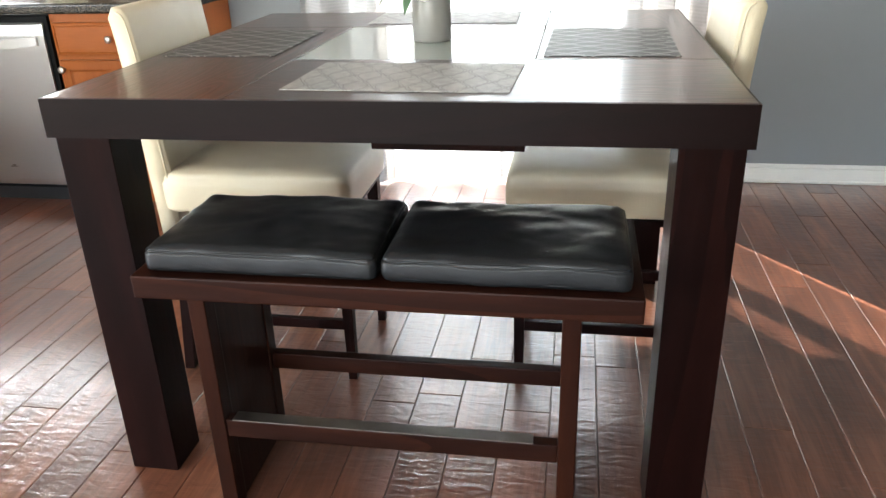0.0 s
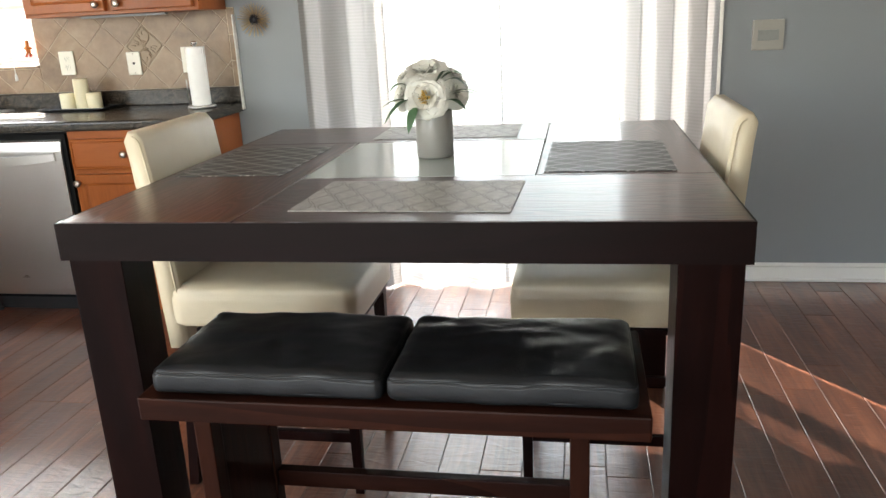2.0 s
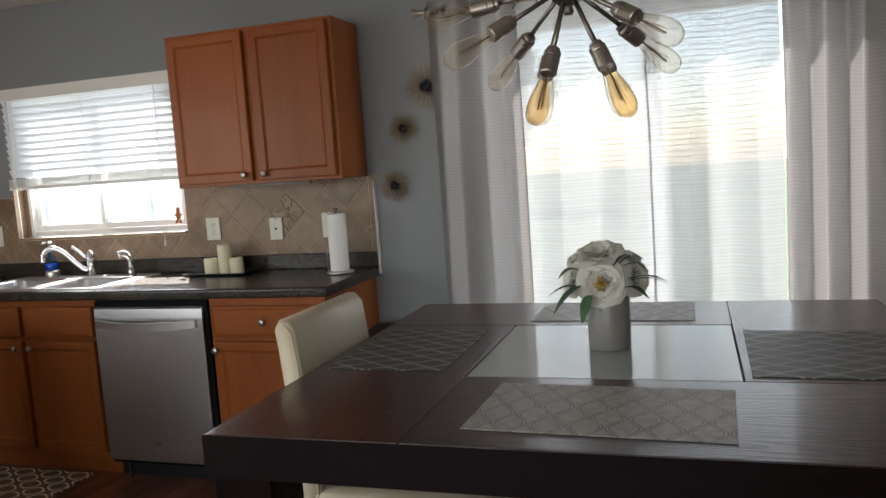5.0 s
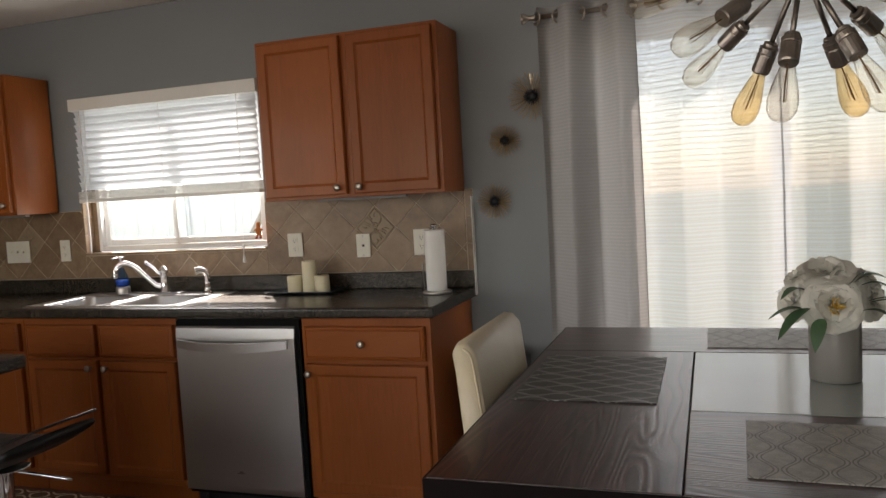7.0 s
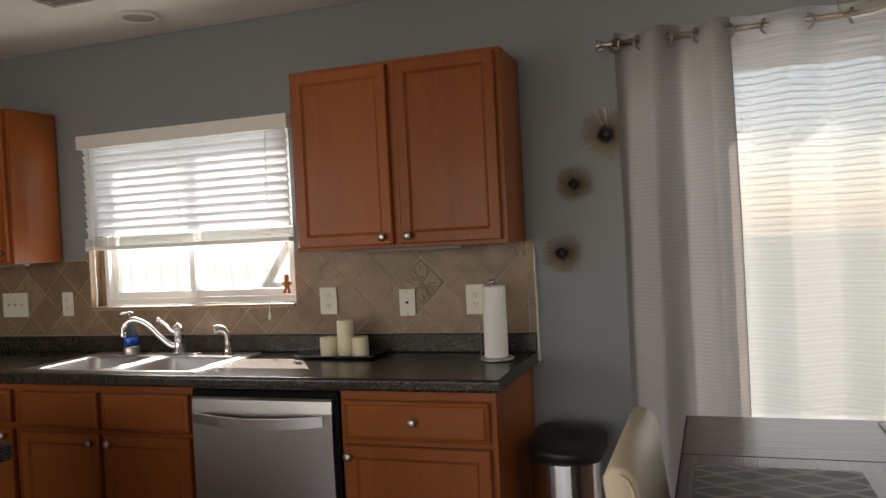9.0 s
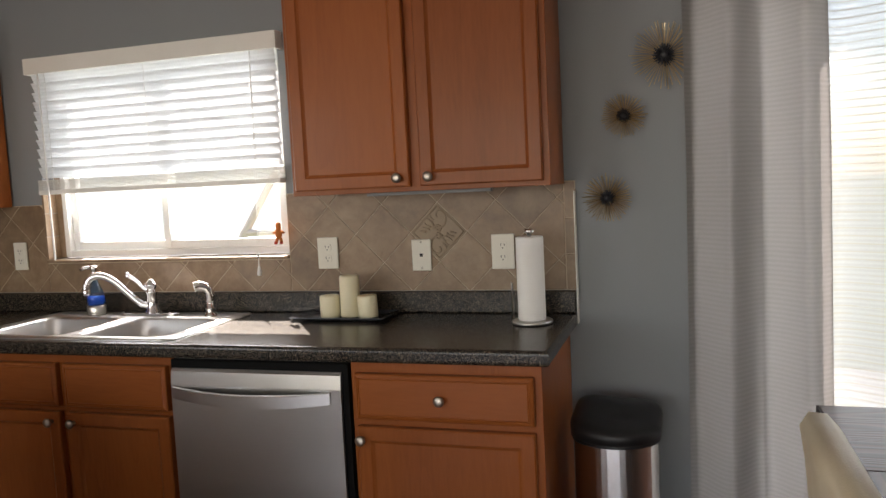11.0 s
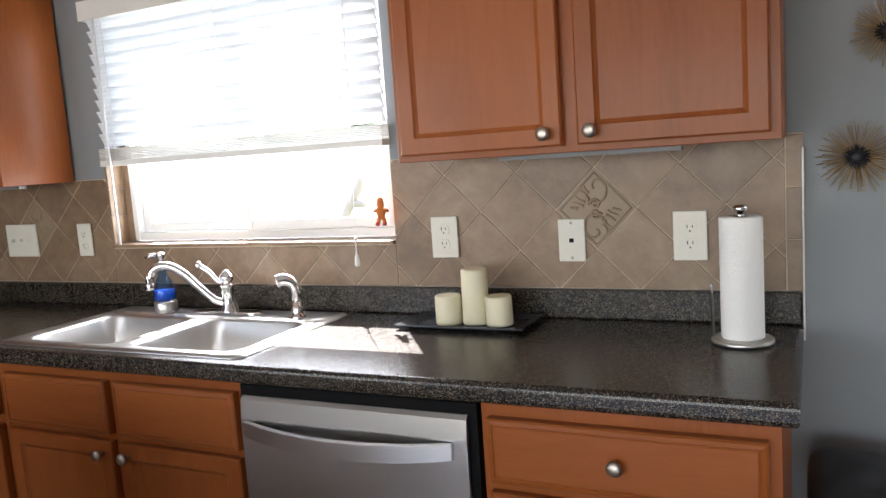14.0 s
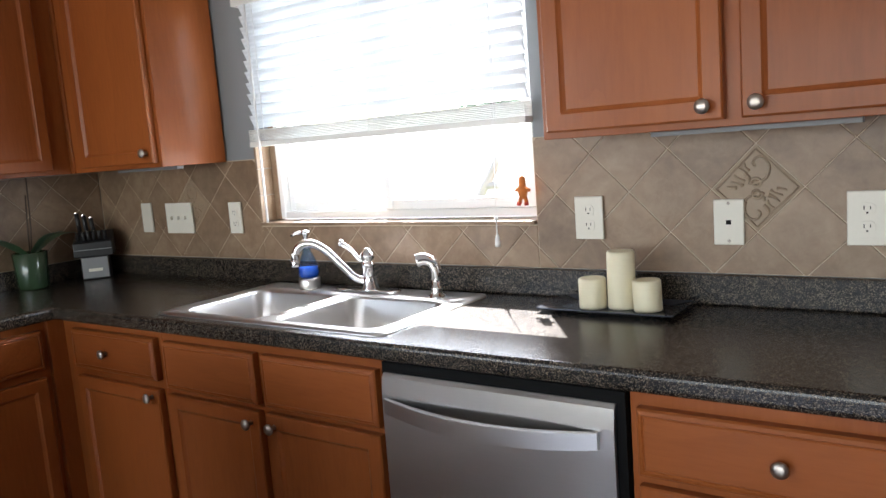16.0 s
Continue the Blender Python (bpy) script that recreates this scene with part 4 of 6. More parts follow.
part("foot", lathe([(0, 0.001), (0.036, 0.001), (0.037, 0.006), (0.037, 0.035), (0.034, 0.04), (0, 0.04)], (-3.625, 3.868, RZ)), M_STEEL, soap, "brushed metal foot", True)
part("bottle", lathe([(0.033, 0.041), (0.037, 0.055), (0.036, 0.075), (0.028, 0.10), (0.017, 0.125), (0.013, 0.135), (0.013, 0.142)], (-3.625, 3.868, RZ)), M_BOTTLE, soap, "clear plastic", True)
part("soap", lathe([(0, 0.042), (0.030, 0.042), (0.034, 0.055), (0.033, 0.078), (0, 0.078)], (-3.625, 3.868, RZ)), M_BLUE, soap, "blue liquid soap", True)
pump = lathe([(0.015, 0.142), (0.016, 0.156), (0.011, 0.162), (0.008, 0.184), (0.014, 0.187), (0.015, 0.200), (0, 0.203)], (-3.625, 3.868, RZ))
tube([(-3.625, 3.868, RZ + 0.194), (-3.655, 3.855, RZ + 0.194), (-3.672, 3.848, RZ + 0.186)], 0.0065, 8, into=pump)
part("pump", pump, M_CHROME, soap, "chrome pump head", True)

# dishwasher
dw = thing("dishwasher", (-2.625, 3.42, 0), "stainless steel built-in dishwasher with bar handle", "dishwasher")
part("body", box(-2.94, -2.31, 3.425, 3.98, 0.08, 0.886), M_DARK, dw)
part("gasket", box(-2.94, -2.31, 3.408, 3.424, 0.10, 0.878, 0.002), M_DARK, dw, "black side and top gap trim")
dpan = bmesh.new()
prof = [(3.394, 0.105), (3.392, 0.13), (3.390, 0.45), (3.390, 0.74), (3.391, 0.80), (3.396, 0.843), (3.404, 0.852)]
rows_ = [[dpan.verts.new((x, y, z)) for x in (-2.932, -2.330)] for y, z in prof]
for a, b2 in zip(rows_, rows_[1:]):
    dpan.faces.new((a[0], a[1], b2[1], b2[0]))
back = bmesh.ops.extrude_face_region(dpan, geom=dpan.faces[:])
bmesh.ops.translate(dpan, verts=[v for v in back["geom"] if isinstance(v, bmesh.types.BMVert)], vec=(0, 0.012, 0))
dfront = part("door_panel", dpan, M_STEEL, dw)
hb = bmesh.new()
rings = []
for k in range(41):
    u = k / 40
    x = -2.918 + u * 0.556
    drop = 4 * u * (1 - u)
    yo, zc = 3.378 - 0.034 * drop, 0.775 - 0.012 * drop
    hh = 0.019 + 0.003 * drop
    rings.append([hb.verts.new((x, yo + 0.012, zc + hh)), hb.verts.new((x, yo + 0.001, zc + hh)), hb.verts.new((x, yo, zc + hh - 0.002)), hb.verts.new((x, yo, zc - hh + 0.002)), hb.verts.new((x, yo + 0.012, zc - hh))])
for a, b2 in zip(rings, rings[1:]):
    for k in range(5):
        n = (k + 1) % 5
        hb.faces.new((a[k], b2[k], b2[n], a[n]))
hb.faces.new(rings[0])
hb.faces.new(rings[-1])
part("handle", hb, M_STEEL, dfront, "curved brushed steel bar handle")
logo = lathe([(0, 0), (0.011, 0), (0.009, 0.001), (0, 0.001)], (-2.64, 3.3895, 0.20), 14, Matrix.Rotation(radians(90), 4, "X") @ Matrix.Diagonal((1, 0.35, 1, 1)))
box(-2.66, -2.62, 3.388, 3.3895, 0.192, 0.196, into=logo)
part("badge", logo, M_BRONZE, dfront, "small grey maker's badge")
part("kick_plate", box(-2.932, -2.318, 3.47, 3.48, 0.001, 0.085), M_BLACK, dw)
for x in (-2.87, -2.38):
    part("foot", lathe([(0.014, 0.0), (0.014, 0.012), (0.006, 0.014), (0.006, 0.085)], (x, 3.445, 0)), M_BLACK, dw, "", True)

# wall plates
def wall_plate(name, label, category, x0, x1, z0, z1, y=3.987, group="wall plates"):
    t = thing(name, ((x0 + x1) / 2, y, (z0 + z1) / 2), label, category, group)
    part("plate", box(x0, x1, y - 0.007, y, z0, z1, 0.003), M_PLASTIC, t)
    return t


def socket_pair(t, cx, cz, y=3.98):
    for dz in (0.021, -0.021):
        s = part("socket", prism(rounded_rect(cx - 0.017, cx + 0.017, cz + dz - 0.015, cz + dz + 0.015, 0.012), 0, 0.002), M_PLASTIC, None)
        me = s.data
        for v in me.vertices:
            a, b2, c = v.co
            v.co = Vector((a, y - 0.001 - c, b2)) - ORIGIN[t]
        s.parent = t
        ORIGIN[s] = ORIGIN[t]
        sl = box(cx - 0.0075, cx - 0.0055, y - 0.0036, y - 0.003, cz + dz - 0.001, cz + dz + 0.008)
        box(cx + 0.0055, cx + 0.0075, y - 0.0036, y - 0.003, cz + dz, cz + dz + 0.007, into=sl)
        box(cx - 0.002, cx + 0.002, y - 0.0036, y - 0.003, cz + dz - 0.010, cz + dz - 0.006, into=sl)
        part("slots", sl, M_DARK, s)


o1 = wall_plate("wall_outlet", "ivory double power outlet on the tiled backsplash", "outlet", -2.672, -2.588, 1.102, 1.222)
socket_pair(o1, -2.630, 1.162)
o2 = wall_plate("wall_outlet", "wide ivory double power outlet behind the paper towel", "outlet", -1.988, -1.905, 1.092, 1.218)
socket_pair(o2, -1.946, 1.155)
o3 = wall_plate("wall_outlet", "ivory rocker switch plate beside the window", "switch", -4.143, -4.073, 1.115, 1.236)
socket_pair(o3, -4.108, 1.175)
ph = wall_plate("phone_jack", "ivory telephone jack plate on the tiled backsplash", "phone jack", -2.290, -2.216, 1.090, 1.205)
part("jack", box(-2.259, -2.247, 3.9785, 3.9798, 1.142, 1.153), M_DARK, ph)
for z in (1.10, 1.195):
    part("screw", lathe([(0, 0), (0.004, 0), (0.003, 0.001), (0, 0.001)], (-2.253, 3.98, z), 10, Matrix.Rotation(radians(90), 4, "X")), M_NICKEL, ph)
wall_plate("blank_plate", "plain ivory blank wall plate", "wall plate", -4.712, -4.642, 1.118, 1.243)
sw = wall_plate("light_switch", "ivory triple light switch plate", "switch", -4.543, -4.37, 1.114, 1.240)
for x in (-4.50, -4.456, -4.412):
    part("toggle", box(x - 0.005, x + 0.005, 3.966, 3.980, 1.172, 1.186, 0.002), M_PLASTIC, sw)
thm = thing("wall_control", (0.814, 3.999, 1.155), "beige wall control plate with grey display", "wall control")
part("plate", box(0.747, 0.881, 3.982, 3.999, 1.089, 1.221, 0.005), plain("beige_plate", (0.30, 0.285, 0.255), 0.4, var=0.04), thm)
part("display", box(0.770, 0.858, 3.979, 3.9815, 1.132, 1.177, 0.001), plain("grey_display", (0.22, 0.23, 0.22), 0.3), thm, "grey display window")

# blind
bl = thing("window_blind", (-3.37, 3.97, 1.46), "white slatted blind, half lowered in the kitchen window", "blind")
vb = box(-3.965, -2.775, 3.945, 3.957, 1.942, 2.008, 0.003)
box(-3.965, -3.953, 3.9575, 3.998, 1.942, 2.008, 0.002, into=vb)
box(-2.787, -2.775, 3.9575, 3.998, 1.942, 2.008, 0.002, into=vb)
part("valance", vb, M_TRIM, bl, "white painted valance board")
part("head_rail", box(-3.95, -2.79, 3.962, 3.998, 1.955, 1.995), M_VINYL, bl)
slat_me = None
for k in range(11):
    z = 1.925 - k * 0.0395
    if slat_me is None:
        sl = box(-0.577, 0.577, -0.025, 0.025, -0.0014, 0.0014, 0.001, 1)
        bmesh.ops.rotate(sl, verts=sl.verts, cent=(0, 0, 0), matrix=Matrix.Rotation(radians(-63), 3, "X"))
        s = part("slat", sl, M_SLAT, None)
        slat_me = s.data
    else:
        s = new("slat", slat_me)
    s.parent = bl
    s.location = Vector((-3.372, 3.975, z)) - ORIGIN[bl]
for k in range(8):
    part("slat", box(-3.949, -2.795, 3.952 + 0.002 * (k % 2), 3.998, 1.460 + k * 0.0052, 1.4632 + k * 0.0052, 0.001, 1), M_TRIM, bl)
part("bottom_rail", box(-3.949, -2.795, 3.952, 3.998, 1.438, 1.458, 0.003), M_TRIM, bl)
for x in (-3.86, -3.37, -2.89):
    part("ladder_cord", tube([(x, 3.947, 1.95), (x, 3.947, 1.45)], 0.0012, 6), M_VINYL, bl)
part("tilt_wand", tube([(-3.885, 3.938, 1.94), (-3.878, 3.936, 1.16)], 0.004, 8), M_VINYL, bl, "", True)
pc = tube(curve_points([(-2.885, 3.938, 1.94), (-2.89, 3.934, 1.5), (-2.90, 3.93, 1.19)], 6), 0.0012, 6)
part("pull_cord", pc, M_VINYL, bl)
part("tassel", lathe([(0.002, 0.09), (0.005, 0.086), (0.005, 0.078), (0.002, 0.074), (0.002, 0.040), (0.005, 0.032), (0.0075, 0.018), (0.0085, 0.006), (0.007, 0.0), (0, 0)], (-2.90, 3.93, 1.085), 12), M_VINYL, bl, "", True)
toy = thing("window_ornament", (-2.82, 3.955, 1.21), "small orange and red figure ornament hung in the window", "ornament")
tb2 = lathe([(0, 0), (0.016, 0.006), (0.022, 0.03), (0.014, 0.05), (0.016, 0.062), (0.014, 0.078), (0, 0.086)], (-2.82, 3.955, 1.213), 14, Matrix.Diagonal((1, 0.5, 1, 1)))
for dx in (-1, 1):
    tube([(-2.82 + dx * 0.012, 3.955, 1.255), (-2.82 + dx * 0.032, 3.955, 1.245)], 0.006, 8, into=tb2)
    tube([(-2.82 + dx * 0.010, 3.955, 1.222), (-2.82 + dx * 0.016, 3.955, 1.20)], 0.007, 8, into=tb2)
turned(tb2, Matrix.Translation((-2.82, 3.955, 1.25)) @ Matrix.Diagonal((0.72, 1, 0.82, 1)) @ Matrix.Translation((2.82, -3.955, -1.25)))
part("figure", tb2, M_TOY, toy, "", True)
part("boots", joined(tube([(-2.831, 3.951, 1.213), (-2.833, 3.951, 1.204)], 0.0065, 8), tube([(-2.809, 3.951, 1.213), (-2.807, 3.951, 1.204)], 0.0065, 8)), M_RED, toy, "red feet", True)
part("string", tube([(-2.82, 3.955, 1.288), (-2.82, 3.955, 1.43)], 0.0007, 5), M_VINYL, toy)

# ---- dining table ----
TX0, TX1, TY0, TY1, TZ = -1.083, 0.301, 1.640, 2.942, 0.938
GX0, GX1, GY0, GY1 = -0.694, -0.108, 2.062, 2.597
table = thing("dining_table", (-0.391, 2.291, 0), "dark espresso counter-height table with a glass centre", "table")
EDGE = 0.858
for x0, x1, y0, y1, m in ((TX0, GX0 - 0.001, TY0, GY1 - 0.001, M_TABLE), (TX0, GX1 - 0.001, GY1 + 0.001, TY1, M_TABLE_X), (GX1 + 0.001, TX1, GY0 + 0.001, TY1, M_TABLE), (GX0 + 0.001, TX1, TY0, GY0 - 0.001, M_TABLE_X)):
    part("top_board", box(x0, x1, y0, y1, EDGE, TZ, 0.0022), m, table)
# Thin bands added round the top so that its edges look shaded.
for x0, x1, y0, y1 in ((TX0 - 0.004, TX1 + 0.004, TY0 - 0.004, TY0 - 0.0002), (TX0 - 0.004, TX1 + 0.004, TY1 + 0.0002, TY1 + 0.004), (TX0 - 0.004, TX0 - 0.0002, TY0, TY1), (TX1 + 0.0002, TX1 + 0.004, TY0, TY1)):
    part("edge_band", box(x0, x1, y0, y1, EDGE - 0.002, TZ - 0.001), M_EDGE_SHADE, table, "near-black added band that paints shade on the edge")
part("glass_inset", box(GX0 + 0.003, GX1 - 0.003, GY0 + 0.003, GY1 - 0.003, TZ - 0.012, TZ - 0.0005, 0.001, 1), M_GLASSTOP, table, "pale glass centre panel")
part("glass_support", box(GX0 + 0.002, GX1 - 0.002, GY0 + 0.002, GY1 - 0.002, EDGE, TZ - 0.0125), M_TABLE_X, table)
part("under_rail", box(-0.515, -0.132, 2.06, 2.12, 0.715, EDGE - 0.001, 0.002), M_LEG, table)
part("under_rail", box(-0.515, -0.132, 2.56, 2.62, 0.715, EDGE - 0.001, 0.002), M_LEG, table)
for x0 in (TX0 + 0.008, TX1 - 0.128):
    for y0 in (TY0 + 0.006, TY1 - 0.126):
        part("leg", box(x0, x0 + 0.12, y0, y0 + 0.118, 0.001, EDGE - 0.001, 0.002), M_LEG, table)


def placemat(x0, x1, y0, y1, mat, turn, label):
    c = ((x0 + x1) / 2, (y0 + y1) / 2, TZ)
    t = thing("placemat", c, label, "placemat", "placemats on the table")
    bm = box(-(x1 - x0) / 2, (x1 - x0) / 2, -(y1 - y0) / 2, (y1 - y0) / 2, 0.0005, 0.0028, 0.0008, 1)
    bmesh.ops.translate(bm, verts=bm.verts, vec=c)
    part("mat", bm, mat, t)
    t.rotation_euler.z = radians(turn)


placemat(-0.600, -0.134, 1.712, 2.000, M_MAT, -2.0, "grey woven placemat with ogee pattern before the bench")
placemat(-0.088, 0.222, 2.086, 2.520, M_MAT_SHEEN, -0.8, "grey woven placemat with ogee pattern before a chair")
placemat(-1.056, -0.757, 2.094, 2.520, M_MAT_SHEEN, 0.0, "grey woven placemat with ogee pattern before a chair")
placemat(-0.662, -0.201, 2.645, 2.910, M_MAT, 0.3, "grey woven placemat with ogee pattern at the curtain side")

# ---- vase and peonies ----
VX, VY = -0.401, 2.340
solo("vase", lathe([(0, 0.001), (0.049, 0.001), (0.051, 0.004), (0.0515, 0.125), (0.050, 0.128), (0.047, 0.126), (0.046, 0.01), (0, 0.008)], (VX, VY, TZ), 40), M_PORC, "white ceramic cylinder vase on the glass centre", "vase", smooth=True)
bouquet = thing("peony_bouquet", (VX, VY, TZ + 0.012), "white artificial peonies with green leaves in the vase", "flowers")


def bloom(c, r, facing, seed):
    rnd = random.Random(seed)
    turn_m = Vector((0, 0, 1)).rotation_difference(Vector(facing).normalized()).to_matrix().to_4x4()
    bm = bmesh.new()
    for ring, (n, lean, size) in enumerate(((10, 86, 1.0), (9, 68, 1.0), (8, 50, 0.94), (7, 32, 0.82), (6, 16, 0.62))):
        for k in range(n):
            a = 2 * math.pi * (k + 0.5 * ring + rnd.uniform(-0.2, 0.2)) / n
            ln = radians(lean + rnd.uniform(-9, 9))
            verts = []
            for i in range(5):
                u = i / 4
                row = []
                for j in range(5):
                    w = (j - 2) / 2
                    width = 0.80 * size * math.sin(math.pi * (0.15 + 0.72 * u)) * w
                    bend = ln * (0.35 + 0.75 * u)
                    rad = size * u * math.sin(bend) + 0.05
                    hgt = size * u * math.cos(bend) - 0.22 * w * w * size * u + 0.07 * math.sin(6 * w + 5 * u + seed + k) * u * u
                    row.append(bm.verts.new((r * (rad * math.cos(a) - width * math.sin(a)), r * (rad * math.sin(a) + width * math.cos(a)), r * (hgt * 0.8 - 0.25 + 0.18 * abs(w) * u))))
                verts.append(row)
            for i in range(4):
                for j in range(4):
                    bm.faces.new((verts[i][j], verts[i + 1][j], verts[i + 1][j + 1], verts[i][j + 1]))
    bmesh.ops.transform(bm, matrix=Matrix.Translation(c) @ turn_m, verts=bm.verts)
    b2 = part("bloom", bm, M_PETAL, bouquet, "", True)
    return b2, turn_m


flowers = [((VX - 0.008, VY - 0.046, 1.106), 0.060, (0.02, -1, 0.22)), ((VX - 0.014, VY - 0.004, 1.168), 0.060, (-0.05, -0.45, 1)),
           ((VX - 0.082, VY - 0.010, 1.108), 0.042, (-0.8, -0.6, 0.3)), ((VX + 0.070, VY - 0.016, 1.112), 0.044, (0.9, -0.6, 0.2)),
           ((VX - 0.074, VY - 0.004, 1.160), 0.027, (-0.6, -0.3, 0.9)), ((VX + 0.062, VY - 0.004, 1.156), 0.028, (0.7, -0.3, 0.8)), ((VX + 0.02, VY + 0.06, 1.12), 0.052, (0.2, 1, 0.5))]
for i, (c, r, d) in enumerate(flowers):
    b2, tm = bloom(c, r, d, i + 1)
    part("stem", tube(curve_points([c, (c[0] * 0.5 + VX * 0.5, c[1] * 0.5 + VY * 0.5, 1.05), (VX, VY, TZ + 0.02)], 4), 0.003, 6), M_LEAF, bouquet)
    if i == 0:
        rnd = random.Random(5)
        pm = bmesh.new()
        for k in range(26):
            a, q = rnd.uniform(0, 6.28), rnd.uniform(0, 0.012)
            p0 = Vector(c) + Vector((q * math.cos(a), -0.018, q * math.sin(a)))
            tube([p0, p0 + Vector((0.006 * math.cos(a), -0.026, 0.006 * math.sin(a) + 0.004))], 0.0014, 5, into=pm)
        part("stamens", pm, M_POLLEN, b2, "yellow stamens")


def leaf(a, b2, width, droop, parent, mat=None):
    a, b2 = Vector(a), Vector(b2)
    d = b2 - a
    side = d.cross(Vector((0, 0, 1))).normalized()
    bm = bmesh.new()
    rows_l = []
    for i in range(8):
        u = i / 7
        c = a + d * u + Vector((0, 0, droop * math.sin(math.pi * u)))
        w = width * math.sin(math.pi * min(1, 0.06 + 0.94 * u)) ** 0.8
        rows_l.append([bm.verts.new(c - side * w + Vector((0, 0, 0.2 * w))), bm.verts.new(c), bm.verts.new(c + side * w + Vector((0, 0, 0.2 * w)))])
    for p, q in zip(rows_l, rows_l[1:]):
        for k in range(2):
            bm.faces.new((p[k], q[k], q[k + 1], p[k + 1]))
    return part("leaf", bm, mat or M_LEAF, parent, "", True)


for a, b2, w in (((-0.05, -0.05, 1.105), (-0.098, -0.075, 1.045), 0.018), ((-0.030, -0.06, 1.085), (-0.042, -0.085, 1.022), 0.014), ((-0.05, -0.04, 1.10), (-0.112, -0.05, 1.082), 0.014),
                 ((-0.055, -0.03, 1.14), (-0.09, -0.05, 1.125), 0.013), ((0.03, -0.03, 1.155), (0.075, -0.04, 1.165), 0.015), ((0.04, -0.04, 1.15), (0.085, -0.05, 1.138), 0.012),
                 ((0.05, -0.05, 1.12), (0.125, -0.06, 1.112), 0.009), ((0.055, -0.04, 1.115), (0.128, -0.03, 1.098), 0.008), ((0.04, -0.05, 1.10), (0.085, -0.07, 1.078), 0.011), ((0.02, -0.04, 1.15), (0.05, -0.05, 1.175), 0.010), ((-0.03, 0.03, 1.12), (-0.09, 0.07, 1.12), 0.014)):
    leaf((VX + 1.1 * a[0], VY + 1.25 * a[1], a[2] - 0.004), (VX + 1.22 * b2[0], VY + 1.25 * b2[1], b2[2] - 0.006), 1.15 * w, 0.012, bouquet)

# ---- bench ----
bench = thing("bench", (-0.36, 1.64, 0), "dark wooden dining bench with worn edges", "bench")
part("seat_board", box(-0.841, 0.118, 1.449, 1.829, 0.594, 0.642, 0.004), M_BENCH, bench)
for x in (-0.784, -0.023):
    part("leg", box(x, x + 0.037, 1.537, 1.582, 0.001, 0.5935, 0.003), M_BENCHLEG, bench)
    part("end_panel", box(x + 0.006, x + 0.033, 1.5825, 1.811, 0.001, 0.5935, 0.002), M_BENCHLEG, bench)
    part("leg", box(x, x + 0.037, 1.8115, 1.856, 0.001, 0.593, 0.003), M_BENCHLEG, bench)
for y in (1.542, 1.822):
    part("stretcher", box(-0.7465, -0.0235, y, y + 0.029, 0.205, 0.249, 0.003), M_BENCH, bench)
part("foot_strip", box(-0.73, -0.074, 1.541, 1.573, 0.2495, 0.252), M_BRONZE, bench, "thin metal foot strip")
for i, (x0, x1) in enumerate(((-0.811, -0.362), (-0.348, 0.093))):
    cu = thing("seat_cushion", ((x0 + x1) / 2, 1.61, 0.643), "black creased leather seat cushion on the bench", "cushion", "bench cushions")
    pad = part("pad", pillow(x0, x1, 1.464, 1.763, 0.6435, 0.698, 0.014, 0.010, 0.0046, 30, i * 7.3), M_CUSHION, cu, "", True)
    for z in (0.655, 0.688):
        ring = [Vector((x, y, z)) for x, y in rounded_rect(x0 + 0.001, x1 - 0.001, 1.4645, 1.7625, 0.014)]
        part("piping", tube(ring + ring[:1], 0.0022, 6, False), M_CUSHION, pad, "", True)


